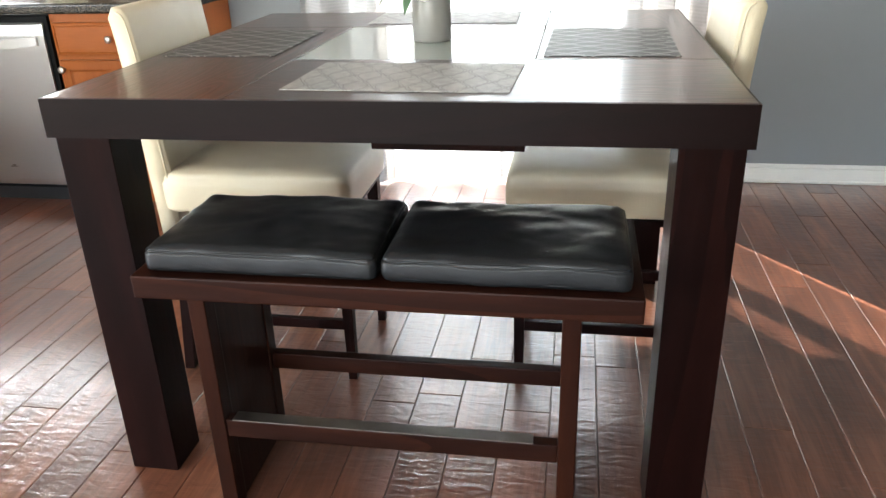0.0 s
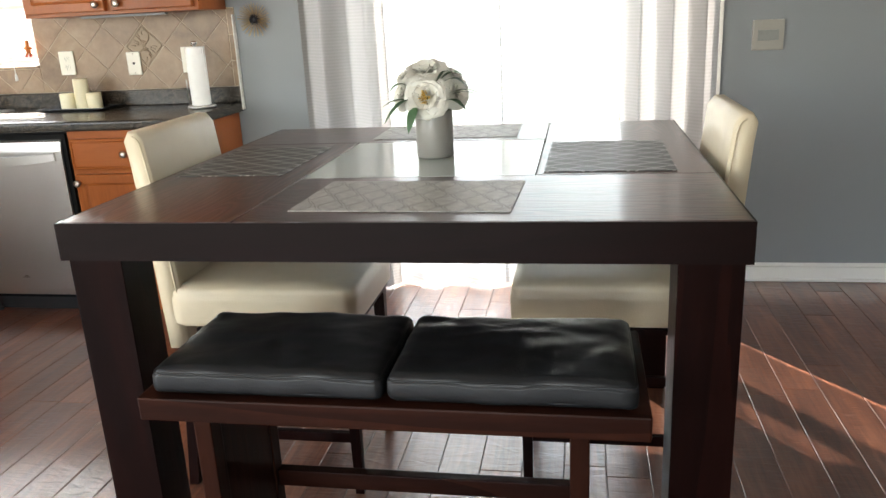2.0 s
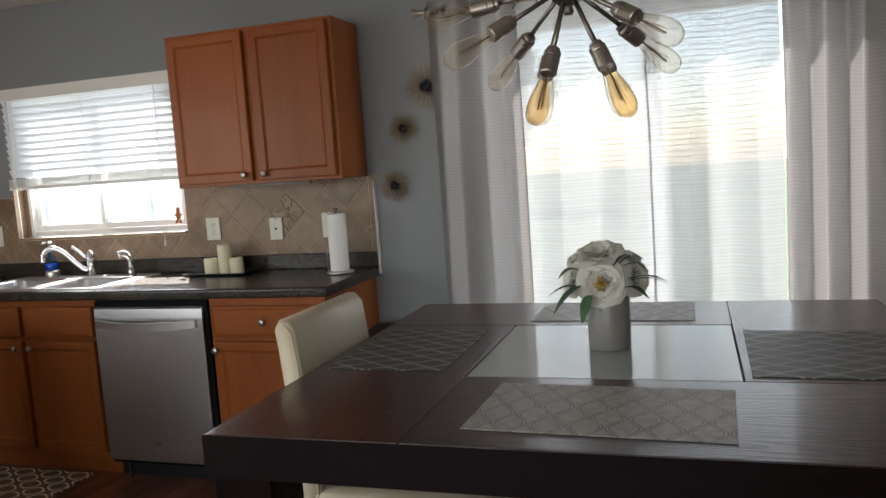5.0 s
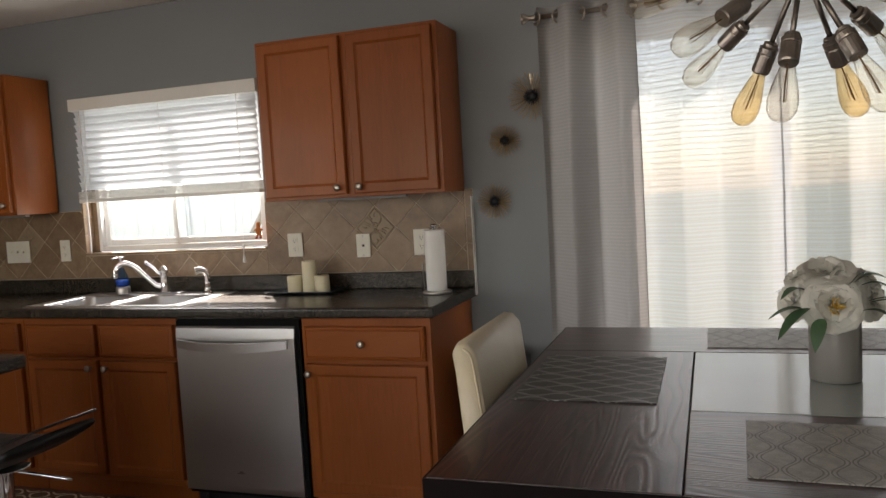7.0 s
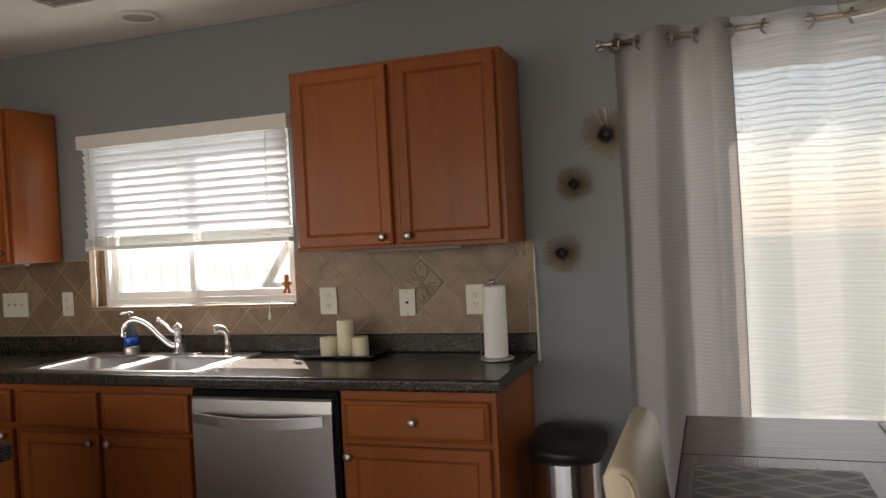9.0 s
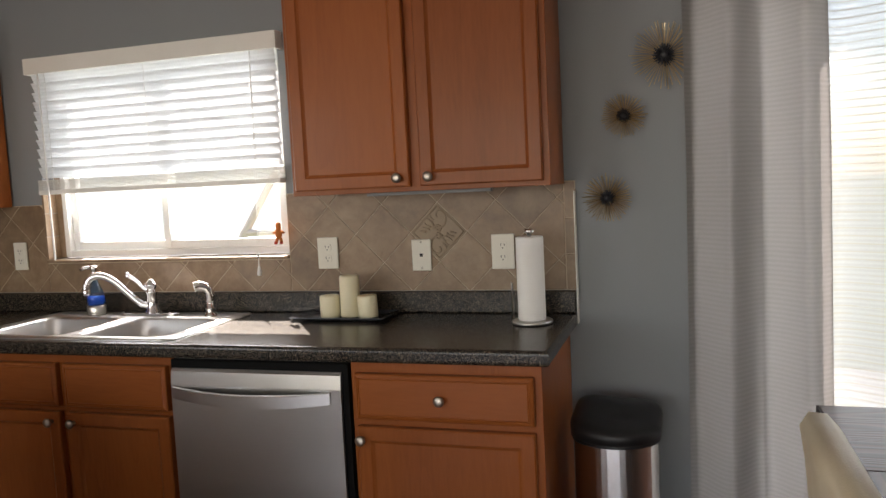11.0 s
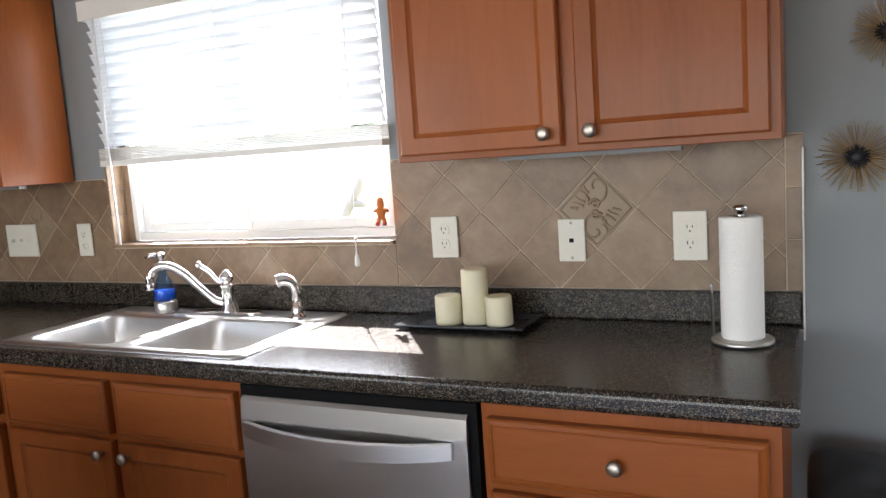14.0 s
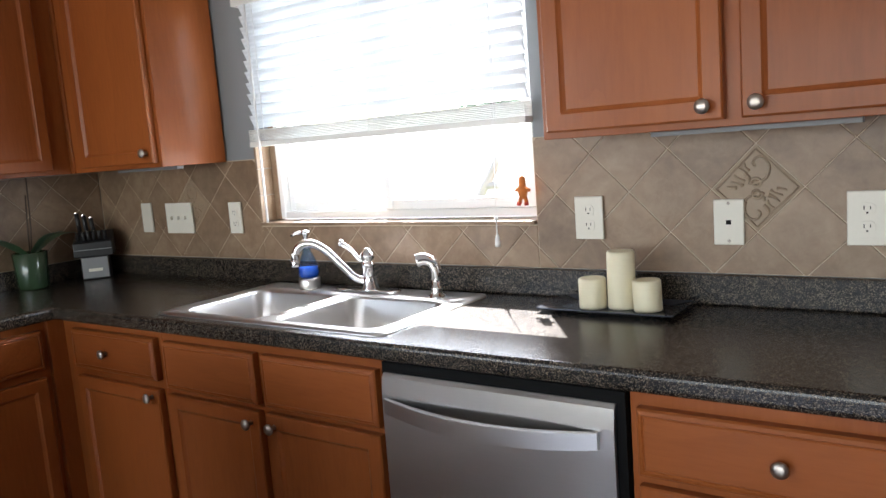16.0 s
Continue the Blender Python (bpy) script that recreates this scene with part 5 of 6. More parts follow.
# ---- chairs ----
def chair(at, turn, label):
    """A counter chair; its back stands at local -x and it faces +x."""
    t = thing("dining_chair", (0, 0, 0), label, "chair", "chairs round the table")
    part("seat", pillow(-0.22, 0.30, -0.212, 0.212, 0.515, 0.640, 0.022, 0.010, 0.0015, 16), M_CREAM, t, "", True)
    bk = bmesh.new()
    prof = [(-0.245, 0.46), (-0.252, 0.60), (-0.262, 0.80), (-0.278, 1.0), (-0.284, 1.042), (-0.272, 1.062), (-0.248, 1.060), (-0.231, 1.040), (-0.224, 0.98), (-0.203, 0.80), (-0.190, 0.64), (-0.188, 0.46)]
    ra = [[bk.verts.new((x, y, z)) for x, z in prof] for y in (-0.206, -0.199, 0.199, 0.206)]
    for k in (0, 3):
        for v in ra[k]:
            v.co.x = v.co.x * 0.985 - 0.003
            v.co.z -= 0.006
    for a, b2 in zip(ra, ra[1:]):
        for k in range(len(prof)):
            n = (k + 1) % len(prof)
            bk.faces.new((a[k], b2[k], b2[n], a[n]))
    bk.faces.new(ra[0])
    bk.faces.new(ra[-1])
    back = part("backrest", bk, M_CREAM, t, "cream leather backrest", True)
    for y in (-0.2075, 0.2075):
        part("seam", tube(curve_points([(-0.200, y, 0.62), (-0.212, y, 0.80), (-0.232, y, 0.98), (-0.242, y, 1.035), (-0.258, y, 1.050)], 5), 0.0028, 6), M_CREAM, back, "", True)
    for y in (-0.178, 0.178):
        fl = box(-0.018, 0.018, -0.018, 0.018, -0.514, 0, 0.002)
        for v in fl.verts:
            k = 1 - 0.3 * (-v.co.z / 0.514)
            v.co.x, v.co.y = v.co.x * k, v.co.y * k
        bmesh.ops.translate(fl, verts=fl.verts, vec=(0.265, y, 0.515))
        part("leg", fl, M_LEG, t)
        rl = box(-0.02, 0.02, -0.018, 0.018, -0.459, 0, 0.002)
        for v in rl.verts:
            s = -v.co.z / 0.459
            v.co.x, v.co.y = v.co.x * (1 - 0.25 * s) - 0.05 * s * s, v.co.y * (1 - 0.25 * s)
        bmesh.ops.translate(rl, verts=rl.verts, vec=(-0.20, y, 0.46))
        part("leg", rl, M_LEG, t)
        part("stretcher", box(-0.215, 0.252, y - 0.009, y + 0.009, 0.165, 0.195, 0.002), M_LEG, t)
    part("stretcher", box(0.256, 0.274, -0.168, 0.168, 0.215, 0.245, 0.002), M_LEG, t)
    part("seat_frame", box(-0.16, 0.285, -0.203, 0.203, 0.50, 0.5145), M_LEG, t)
    t.matrix_basis = pose(*at, 0, 0, turn)
    return t


first = chair((-0.893, 2.284, 0), 0, "cream leather counter chair with dark legs tucked under")
second = copy_thing(first, pose(0.118, 2.338, 0, 0, 0, 180))

# ---- curtains ----
ROD_Y, ROD_Z = 3.872, 2.108
rod = thing("curtain_rod", (-0.3, ROD_Y, ROD_Z), "brushed nickel curtain rod with flared finials", "curtain rod")
part("rod", tube([(-1.325, ROD_Y, ROD_Z), (0.63, ROD_Y, ROD_Z)], 0.0105, 14), M_NICKEL, rod, "", True)
for s, x in ((-1, -1.325), (1, 0.63)):
    part("finial", lathe([(0.012, 0), (0.016, 0.004), (0.012, 0.012), (0.011, 0.03), (0.020, 0.05), (0.024, 0.056), (0.022, 0.062), (0, 0.064)], (x, ROD_Y, ROD_Z), 20, Matrix.Rotation(radians(90 * s), 4, "Y")), M_NICKEL, rod, "", True)
for x in (-1.318, 0.612):
    bk = tube([(x, 3.998, ROD_Z - 0.02), (x, 3.93, ROD_Z - 0.022), (x, ROD_Y, ROD_Z - 0.014)], 0.007, 8)
    lathe([(0, 0), (0.02, 0), (0.02, 0.005), (0, 0.006)], (x, 3.999, ROD_Z - 0.02), 16, Matrix.Rotation(radians(90), 4, "X"), into=bk)
    part("bracket", bk, M_NICKEL, rod, "", True)


def curtain(name, label, x0, x1, folds, amp, mat, seed, flare=0.02, z0=0.012, z1=2.15, y0=ROD_Y, drift=0.0):
    rnd = random.Random(seed)
    t = thing(name, ((x0 + x1) / 2, y0, z0), label, "curtain", "curtains on the rod")
    nx, nz = folds * 22, 26
    ph = [rnd.uniform(-0.4, 0.4) for _ in range(folds + 2)]
    am = [rnd.uniform(0.75, 1.2) for _ in range(folds + 2)]
    bm = bmesh.new()
    g = []
    for j in range(nz + 1):
        v = j / nz
        z = z1 + (z0 - z1) * v
        row = []
        for i in range(nx + 1):
            u = i / nx
            f = u * folds
            k = int(min(f, folds - 0.001))
            loc = ph[k] * (1 - (f - k)) + ph[k + 1] * (f - k)
            a = am[k] * (1 - (f - k)) + am[k + 1] * (f - k)
            swell = 0.85 + 0.3 * v + 0.1 * math.sin(4 * v + k)
            y = y0 + amp * a * swell * math.sin(2 * math.pi * f + loc * v * 1.4 + 0.3)
            y += 0.22 * amp * math.sin(6 * math.pi * f + 2 + loc) * v
            x = x0 + (x1 - x0) * u + flare * v * (u - 0.5) + 0.011 * math.cos(4 * math.pi * f) * min(1, v * 3) + drift * v
            row.append(bm.verts.new((x, y, z + (0.006 * math.sin(2 * math.pi * f + 1) if j == 0 else 0))))
        g.append(row)
    for a, b2 in zip(g, g[1:]):
        for i in range(nx):
            bm.faces.new((a[i], b2[i], b2[i + 1], a[i + 1]))
    part("cloth", bm, mat, t, "", True)
    for k in range(folds):
        for half in (0.0, 0.5):
            u = (k + half + 0.0) / folds - 0.3 / (2 * math.pi * folds)
            x = x0 + (x1 - x0) * max(0.01, u)
            ring = bmesh.new()
            tilt = 0.017 if half else -0.017
            pts = [(x + tilt * math.cos(q), y0 + 0.018 * math.cos(q), ROD_Z - 0.006 + 0.025 * math.sin(q)) for q in (2 * math.pi * i / 20 for i in range(21))]
            tube(pts, 0.0045, 8, False, into=ring)
            part("grommet", ring, M_NICKEL, t, "", True)
    return t


curtain("curtain", "grey ribbed grommet curtain gathered beside the patio door", -1.325, -0.915, 2, 0.046, M_CURTAIN, 2, drift=-0.004)
curtain("sheer_curtain", "white sheer curtain with fine woven stripes", -0.925, -0.372, 2, 0.030, M_SHEER, 5, 0.01)
curtain("sheer_curtain", "white sheer curtain with fine woven stripes", -0.380, 0.150, 2, 0.030, M_SHEER, 9, 0.0)
curtain("curtain", "grey ribbed grommet curtain gathered beside the patio door", 0.160, 0.575, 3, 0.042, M_CURTAIN, 14, 0.015)

# ---- chandelier ----
HX, HY, HZ = -0.454, 2.280, 1.800
ch = thing("chandelier", (HX, HY, HZ), "sputnik ceiling light with bare amber filament bulbs", "chandelier")
part("hub", lathe([(0, -0.048), (0.018, -0.046), (0.036, -0.032), (0.045, -0.008), (0.045, 0.008), (0.036, 0.032), (0.018, 0.046), (0, 0.048)], (HX, HY, HZ), 24), M_BRONZE, ch, "", True)
part("knob", lathe([(0, -0.018), (0.010, -0.016), (0.013, -0.008), (0.008, 0.0), (0.012, 0.004)], (HX, HY, HZ - 0.05), 14), M_BRONZE, ch, "", True)
part("stem", tube([(HX, HY, HZ + 0.04), (HX, HY, TOP - 0.02)], 0.009, 12), M_BRONZE, ch, "", True)
part("canopy", lathe([(0, 0), (0.062, 0), (0.065, -0.006), (0.055, -0.022), (0.012, -0.028), (0, -0.028)], (HX, HY, TOP + 0.002), 28), M_BRONZE, ch, "", True)
arms = [((-0.249, -0.192, -0.175), 0), ((-0.244, 0.189, -0.204), 0), ((-0.115, 0.131, -0.284), 1), ((-0.056, -0.132, -0.290), 0),
        ((0.249, -0.192, -0.175), 0), ((0.244, 0.189, -0.204), 0), ((0.115, 0.131, -0.284), 1), ((0.130, -0.100, -0.300), 0),
        ((-0.97, -0.05, -0.13), 0), ((0.98, 0.10, 0.06), 1), ((-0.45, 0.66, 0.6), 0), ((0.42, -0.66, 0.62), 1), ((0.5, 0.62, 0.6), 0), ((-0.5, -0.62, 0.6), 1)]
for d, amber in arms:
    d = Vector(d).normalized()
    m = Matrix.Translation((HX, HY, HZ)) @ Vector((0, 0, 1)).rotation_difference(d).to_matrix().to_4x4()
    arm = part("arm", tube([Vector((HX, HY, HZ)) + d * 0.035, Vector((HX, HY, HZ)) + d * 0.172], 0.0055, 10), M_BRONZE, ch, "", True)
    skt = lathe([(0.007, 0.160), (0.015, 0.164), (0.015, 0.170), (0.0195, 0.174), (0.0195, 0.184), (0.0185, 0.187), (0.0195, 0.190), (0.0195, 0.226), (0.0175, 0.229), (0.0, 0.229)], (0, 0, 0), 20)
    bmesh.ops.transform(skt, matrix=m, verts=skt.verts)
    part("socket", skt, M_SOCKET, arm, "brushed nickel lamp socket")
    bb = lathe([(0.0135, 0.230), (0.0145, 0.239), (0.0195, 0.260), (0.026, 0.288), (0.029, 0.312), (0.0275, 0.331), (0.020, 0.346), (0.009, 0.353), (0, 0.354)], (0, 0, 0), 24)
    bmesh.ops.transform(bb, matrix=m, verts=bb.verts)
    b3 = part("bulb", bb, M_BULB if amber else M_BULB2, arm, "amber glass filament bulb" if amber else "pale glass filament bulb", True)
    fl = tube([(0, 0, 0.230), (0, 0, 0.278), (0.003, 0, 0.314)], 0.0016, 6)
    for k in range(4):
        q = math.pi / 2 * k
        tube([(0.004 * math.cos(q), 0.004 * math.sin(q), 0.252), (0.008 * math.cos(q), 0.008 * math.sin(q), 0.312)], 0.0006, 4, into=fl)
    bmesh.ops.transform(fl, matrix=m, verts=fl.verts)
    part("filament", fl, M_FILAMENT, arm)


# ---- wall decor ----
def starburst(x, z, r, seed):
    rnd = random.Random(seed)
    t = thing("wall_starburst", (x, 3.999, z), "round burst of thin gold wires on the wall", "wall decor", "gold bursts on the wall")
    n = 72
    # Inner part of each wire is black: shade between the wires as colour.
    dark = bmesh.new()
    for k in range(n):
        a = 2.399963 * k
        e = (k + 0.5) / n
        el = 0.04 + 0.80 * e ** 1.3
        d = Vector((math.cos(a) * math.cos(el), -math.sin(el), math.sin(a) * math.cos(el)))
        q = r * rnd.uniform(0.93, 1.08) * (0.8 + 0.2 * math.cos(el))
        hub = Vector((x, 3.985, z))
        part("wire", tube([hub + d * q * 0.36, hub + d * q], 0.0014, 4), M_GOLD, t)
        tube([hub + d * 0.004, hub + d * q * 0.36], 0.0019, 4, into=dark, taper=0.6)
    part("centre", dark, M_DKMETAL, t, "black wire roots, painted shade")
    part("core", lathe([(0, 0), (r * 0.17, 0), (r * 0.2, 0.012), (r * 0.14, 0.024), (0, 0.028)], (x, 3.999, z), 16, Matrix.Rotation(radians(90), 4, "X")), M_DKMETAL, t, "dark core", True)


starburst(-1.379, 1.790, 0.108, 1)
starburst(-1.514, 1.603, 0.073, 2)
starburst(-1.575, 1.331, 0.082, 3)
sb_ = thing("sunburst_mirror", (1.11, 3.999, 1.80), "black sunburst wall ornament with radiating rods", "wall decor")
part("disc", lathe([(0, 0), (0.212, 0), (0.218, 0.006), (0.212, 0.012), (0, 0.016)], (1.11, 3.998, 1.80), 48, Matrix.Rotation(radians(90), 4, "X")), M_MIRROR, sb_, "", True)
for k in range(44):
    a = 2 * math.pi * (k + 0.3) / 44
    r1 = 0.318 if k % 2 else 0.272
    c, s = math.cos(a), math.sin(a)
    part("rod", tube([(1.11 + 0.18 * c, 3.978, 1.80 + 0.18 * s), (1.11 + r1 * c, 3.978, 1.80 + r1 * s)], 0.0058, 8), M_DKMETAL, sb_)

# ---- on the worktop ----
tray = thing("candle_tray", (-2.515, 3.86, CT1), "square black tray with upturned edges", "tray")
tb = bmesh.new()
ringz = []
for s, z in ((0.72, 0.001), (1.0, 0.012), (1.0, 0.015), (0.72, 0.005)):
    ringz.append([tb.verts.new((-2.515 + s * x, 3.858 + s * y, CT1 + z)) for x, y in rounded_rect(-0.185, 0.185, -0.09, 0.09, 0.006, 2)])
for a, b2 in zip(ringz, ringz[1:]):
    for k in range(len(a)):
        n = (k + 1) % len(a)
        tb.faces.new((a[k], a[n], b2[n], b2[k]))
tb.faces.new(ringz[0])
tb.faces.new(ringz[-1])
part("plate", tb, M_PLATE, tray)
for x, y, h, lean in ((-2.568, 3.845, 0.080, 0), (-2.495, 3.862, 0.150, 1), (-2.420, 3.848, 0.080, -3)):
    c = thing("candle", (x, y, CT1 + 0.0055), "ivory pillar candle on the black tray", "candle", "candles on the tray")
    part("wax", lathe([(0, 0), (0.034, 0), (0.036, 0.003), (0.036, h - 0.004), (0.033, h), (0.026, h - 0.001), (0.014, h - 0.006), (0, h - 0.007)], (x, y, CT1 + 0.0055), 28), M_CANDLE, c, "", True)
    c.rotation_euler.y = radians(lean * 0.6)
PX, PY = -1.812, 3.785
pt = thing("paper_towel_holder", (PX, PY, CT1), "steel paper towel holder with a full roll", "paper towel holder")
part("base", lathe([(0, 0.001), (0.065, 0.001), (0.067, 0.004), (0.067, 0.010), (0.063, 0.013), (0, 0.013)], (PX, PY, CT1), 36), M_STEEL, pt, "", True)
part("rod", tube([(PX, PY, CT1 + 0.012), (PX, PY, CT1 + 0.302)], 0.006, 10), M_STEEL, pt, "", True)
part("knob", lathe([(0.008, 0.288), (0.007, 0.296), (0.016, 0.299), (0.017, 0.306), (0.012, 0.311), (0, 0.312)], (PX, PY, CT1), 18), M_CHROME, pt, "", True)
part("side_arm", tube([(PX - 0.062, PY, CT1 + 0.012), (PX - 0.064, PY, CT1 + 0.13), (PX - 0.064, PY, CT1 + 0.135)], 0.0035, 8), M_STEEL, pt, "", True)
roll = lathe([(0.019, 0.014), (0.044, 0.014), (0.0455, 0.018), (0.0455, 0.282), (0.044, 0.286), (0.019, 0.286)], (PX, PY, CT1), 40)
tube([(PX + 0.0447, PY - 0.008, CT1 + 0.016), (PX + 0.0447, PY - 0.008, CT1 + 0.284)], 0.0025, 6, into=roll)
part("towel_roll", roll, M_PAPER, pt, "white paper towel roll", True)
kb = thing("knife_block", (-4.903, 3.864, CT1), "black knife block with a silver plate", "knife block")
KM = Matrix.Translation((-4.903, 3.858, CT1 + 0.001)) @ Matrix.Rotation(radians(52), 4, "Z")
part("base", turned(box(-0.055, 0.055, -0.05, 0.05, 0, 0.098, 0.004), KM), M_BLACK, kb)
hd = box(-0.078, 0.078, -0.062, 0.06, 0.099, 0.160, 0.005)
for v in hd.verts:
    v.co.z += 0.35 * (v.co.y + 0.06) if v.co.z > 0.13 else 0
part("head", turned(hd, KM), M_BLACK, kb)
part("strip", turned(box(-0.076, 0.076, -0.0645, -0.0625, 0.128, 0.131), KM), M_STRIP, kb, "thin silver strip")
kp = part("plate", turned(box(-0.052, 0.052, -0.0535, -0.0505, 0.006, 0.094, 0.001, 1), KM), M_STRIP, kb, "silver plate")
part("label_bar", turned(box(-0.028, 0.028, -0.0545, -0.0537, 0.034, 0.047), KM), M_PLASTIC, kp, "pale bar of lettering")
for i in range(3):
    x = -0.052 + 0.027 * i
    hn = part("handle", turned(tube([(x, 0.03, 0.17), (x - 0.004, 0.005, 0.285 - 0.012 * i)], 0.0095, 10), KM), M_BLACK, kb, "", True)
    part("end_cap", turned(lathe([(0, 0), (0.0085, 0), (0.0085, 0.004), (0, 0.005)], (x - 0.004, 0.005, 0.286 - 0.012 * i), 12), KM), M_CHROME, hn, "steel end cap")
for i in range(6):
    x = -0.058 + 0.022 * i
    hn = part("handle", turned(tube([(x, -0.02, 0.15), (x, -0.048, 0.205)], 0.0072, 8), KM), M_BLACK, kb, "", True)
    part("end_cap", turned(lathe([(0, 0), (0.005, 0), (0.005, 0.003), (0, 0.003)], (x, -0.0485, 0.205), 10), KM), M_CHROME, hn, "steel end cap")
orc = thing("orchid", (-4.95, 3.60, CT1), "bare-stemmed orchid in a dark green glass pot", "plant")
part("pot", lathe([(0, 0.001), (0.056, 0.001), (0.058, 0.006), (0.068, 0.15), (0.066, 0.152), (0.058, 0.12), (0, 0.115)], (-4.95, 3.60, CT1), 28), M_GREENVASE, orc, "dark green glass pot", True)
for a, b2, w in (((0, 0, 1.06), (0.0, 0.22, 1.14), 0.042), ((0, 0, 1.06), (0.13, 0.09, 1.16), 0.04), ((0, 0, 1.06), (0.06, -0.24, 1.15), 0.042), ((0, 0, 1.06), (-0.04, -0.15, 1.15), 0.034)):
    leaf((-4.95 + a[0], 3.60 + a[1], a[2]), (-4.95 + b2[0], 3.60 + b2[1], b2[2]), w, 0.03, orc)
for dx, h in ((0.005, 1.32), (0.03, 1.39)):
    part("stem", tube(curve_points([(-4.95, 3.60, 1.03), (-4.95 + dx, 3.605, 1.18), (-4.94 + dx, 3.61, h)], 5), 0.0028, 6), M_BARK, orc)

# ---- trash can ----
can = thing("trash_can", (-1.545, 3.74, 0), "stainless steel half-round trash can with black lid", "trash can")


def dshape(w, d, n=22):
    pts = [(-w, d * 0.22), (-w * 0.97, d * 0.36), (-w * 0.86, d * 0.45), (-w * 0.66, d * 0.5), (w * 0.66, d * 0.5), (w * 0.86, d * 0.45), (w * 0.97, d * 0.36), (w, d * 0.22)]
    for k in range(n + 1):
        a = math.pi * k / n
        pts.append((w * math.cos(a), -d * 0.30 - d * 0.30 * math.sin(a) * 1.3 + d * 0.1))
    return pts


body = prism([(-1.545 + x, 3.74 + y) for x, y in dshape(0.128, 0.27)], 0.012, 0.600, 0.0)
part("body", body, M_CAN, can)
part("base_ring", prism([(-1.545 + x, 3.74 + y) for x, y in dshape(0.132, 0.278)], 0.001, 0.03, 0.003), M_BLACK, can)
part("rim", prism([(-1.545 + x, 3.74 + y) for x, y in dshape(0.1335, 0.282)], 0.596, 0.611, 0.003), M_BLACK, can)
ld = bmesh.new()
rl_ = []
for s, z, slope in ((1.05, 0.606, 0.0), (1.075, 0.608, 0.0), (1.08, 0.640, 0.10), (1.06, 0.649, 0.16), (1.0, 0.655, 0.18), (0.8, 0.661, 0.18), (0.45, 0.665, 0.18), (0.15, 0.666, 0.18)):
    rl_.append([ld.verts.new((-1.545 + s * x, 3.74 + s * y, z + slope * (y + 0.05) * 0.5 - slope * 0.04 * (x / 0.128))) for x, y in dshape(0.128, 0.27)])
for a, b2 in zip(rl_, rl_[1:]):
    for k in range(len(a)):
        n = (k + 1) % len(a)
        ld.faces.new((a[k], a[n], b2[n], b2[k]))
ld.faces.new(rl_[0])
ld.faces.new(rl_[-1])
part("lid", ld, M_BLACK, can, "domed black plastic lid", True)
part("pedal", box(-1.58, -1.51, 3.56, 3.63, 0.012, 0.024, 0.003), M_BLACK, can)

# ---- island, stool and rug ----
isl = thing("kitchen_island", (-3.4, 2.0, 0), "white panelled kitchen island with dark speckled top", "island")
part("body", box(-4.0, -2.895, 1.35, 2.39, 0.001, 0.888, 0.003), M_WHITEPAINT, isl)
part("corner_post", box(-2.945, -2.880, 2.335, 2.40, 0.001, 0.8885, 0.004), M_WHITEPAINT, isl)
part("corner_post", box(-2.945, -2.880, 1.34, 1.405, 0.001, 0.8885, 0.004), M_WHITEPAINT, isl)
part("base_moulding", box(-2.893, -2.878, 1.41, 2.33, 0.001, 0.09, 0.004), M_WHITEPAINT, isl)
itop = prism(rounded_rect(-4.1, -2.775, 1.15, 2.462, 0.03, 5), 0.889, 0.932, 0.010)
part("worktop", itop, M_COUNTER, isl, "dark speckled laminate top")
SX, SY = -2.67, 2.24
stool = thing("bar_stool", (SX, SY, 0), "black padded bar stool on a chrome post", "bar stool")
seat = bmesh.new()
g = []
for i in range(15):
    u = i / 14
    x = SX - 0.20 + 0.40 * u
    zc = 0.655 + 0.02 * (1 - u) ** 2 + 0.085 * max(0, (u - 0.35) / 0.65) ** 1.6
    th = 0.055 * (0.45 + 0.55 * math.sin(math.pi * min(1, max(0.08, u * 0.92))))
    w = 0.19 * (0.86 + 0.14 * math.sin(math.pi * u))
    row = []
    for k in range(16):
        a = 2 * math.pi * k / 16
        cx, cz = math.cos(a), math.sin(a)
        row.append(seat.verts.new((x, SY + w * math.copysign(abs(cx) ** 0.5, cx), zc + th * 0.5 * math.copysign(abs(cz) ** 0.7, cz))))
    g.append(row)
for a, b2 in zip(g, g[1:]):
    for k in range(16):
        n = (k + 1) % 16
        seat.faces.new((a[k], a[n], b2[n], b2[k]))
seat.faces.new(g[0])
seat.faces.new(g[-1])
part("seat", seat, M_CUSHION, stool, "black leather padded seat", True)
part("trim", tube([(SX + 0.198, SY - 0.17, 0.772), (SX + 0.203, SY, 0.776), (SX + 0.198, SY + 0.17, 0.772)], 0.004, 8), M_BLACK, stool, "", True)
part("post", lathe([(0.03, 0.02), (0.03, 0.36), (0.022, 0.37), (0.022, 0.62), (0.07, 0.632), (0.07, 0.638), (0, 0.638)], (SX, SY, 0), 22), M_CHROME, stool, "", True)
part("foot_disc", lathe([(0, 0.001), (0.20, 0.001), (0.20, 0.006), (0.16, 0.014), (0.04, 0.024), (0, 0.024)], (SX, SY, 0), 40), M_CHROME, stool, "", True)
part("footrest", tube(curve_points([(SX, SY - 0.02, 0.30), (SX + 0.14, SY - 0.14, 0.29), (SX + 0.20, SY, 0.29), (SX + 0.14, SY + 0.14, 0.29), (SX, SY + 0.02, 0.30)], 6), 0.009, 8), M_CHROME, stool, "", True)
part("lever", tube(curve_points([(SX + 0.02, SY, 0.628), (SX + 0.09, SY + 0.05, 0.60), (SX + 0.16, SY + 0.09, 0.575)], 5), 0.005, 8), M_CHROME, stool, "", True)
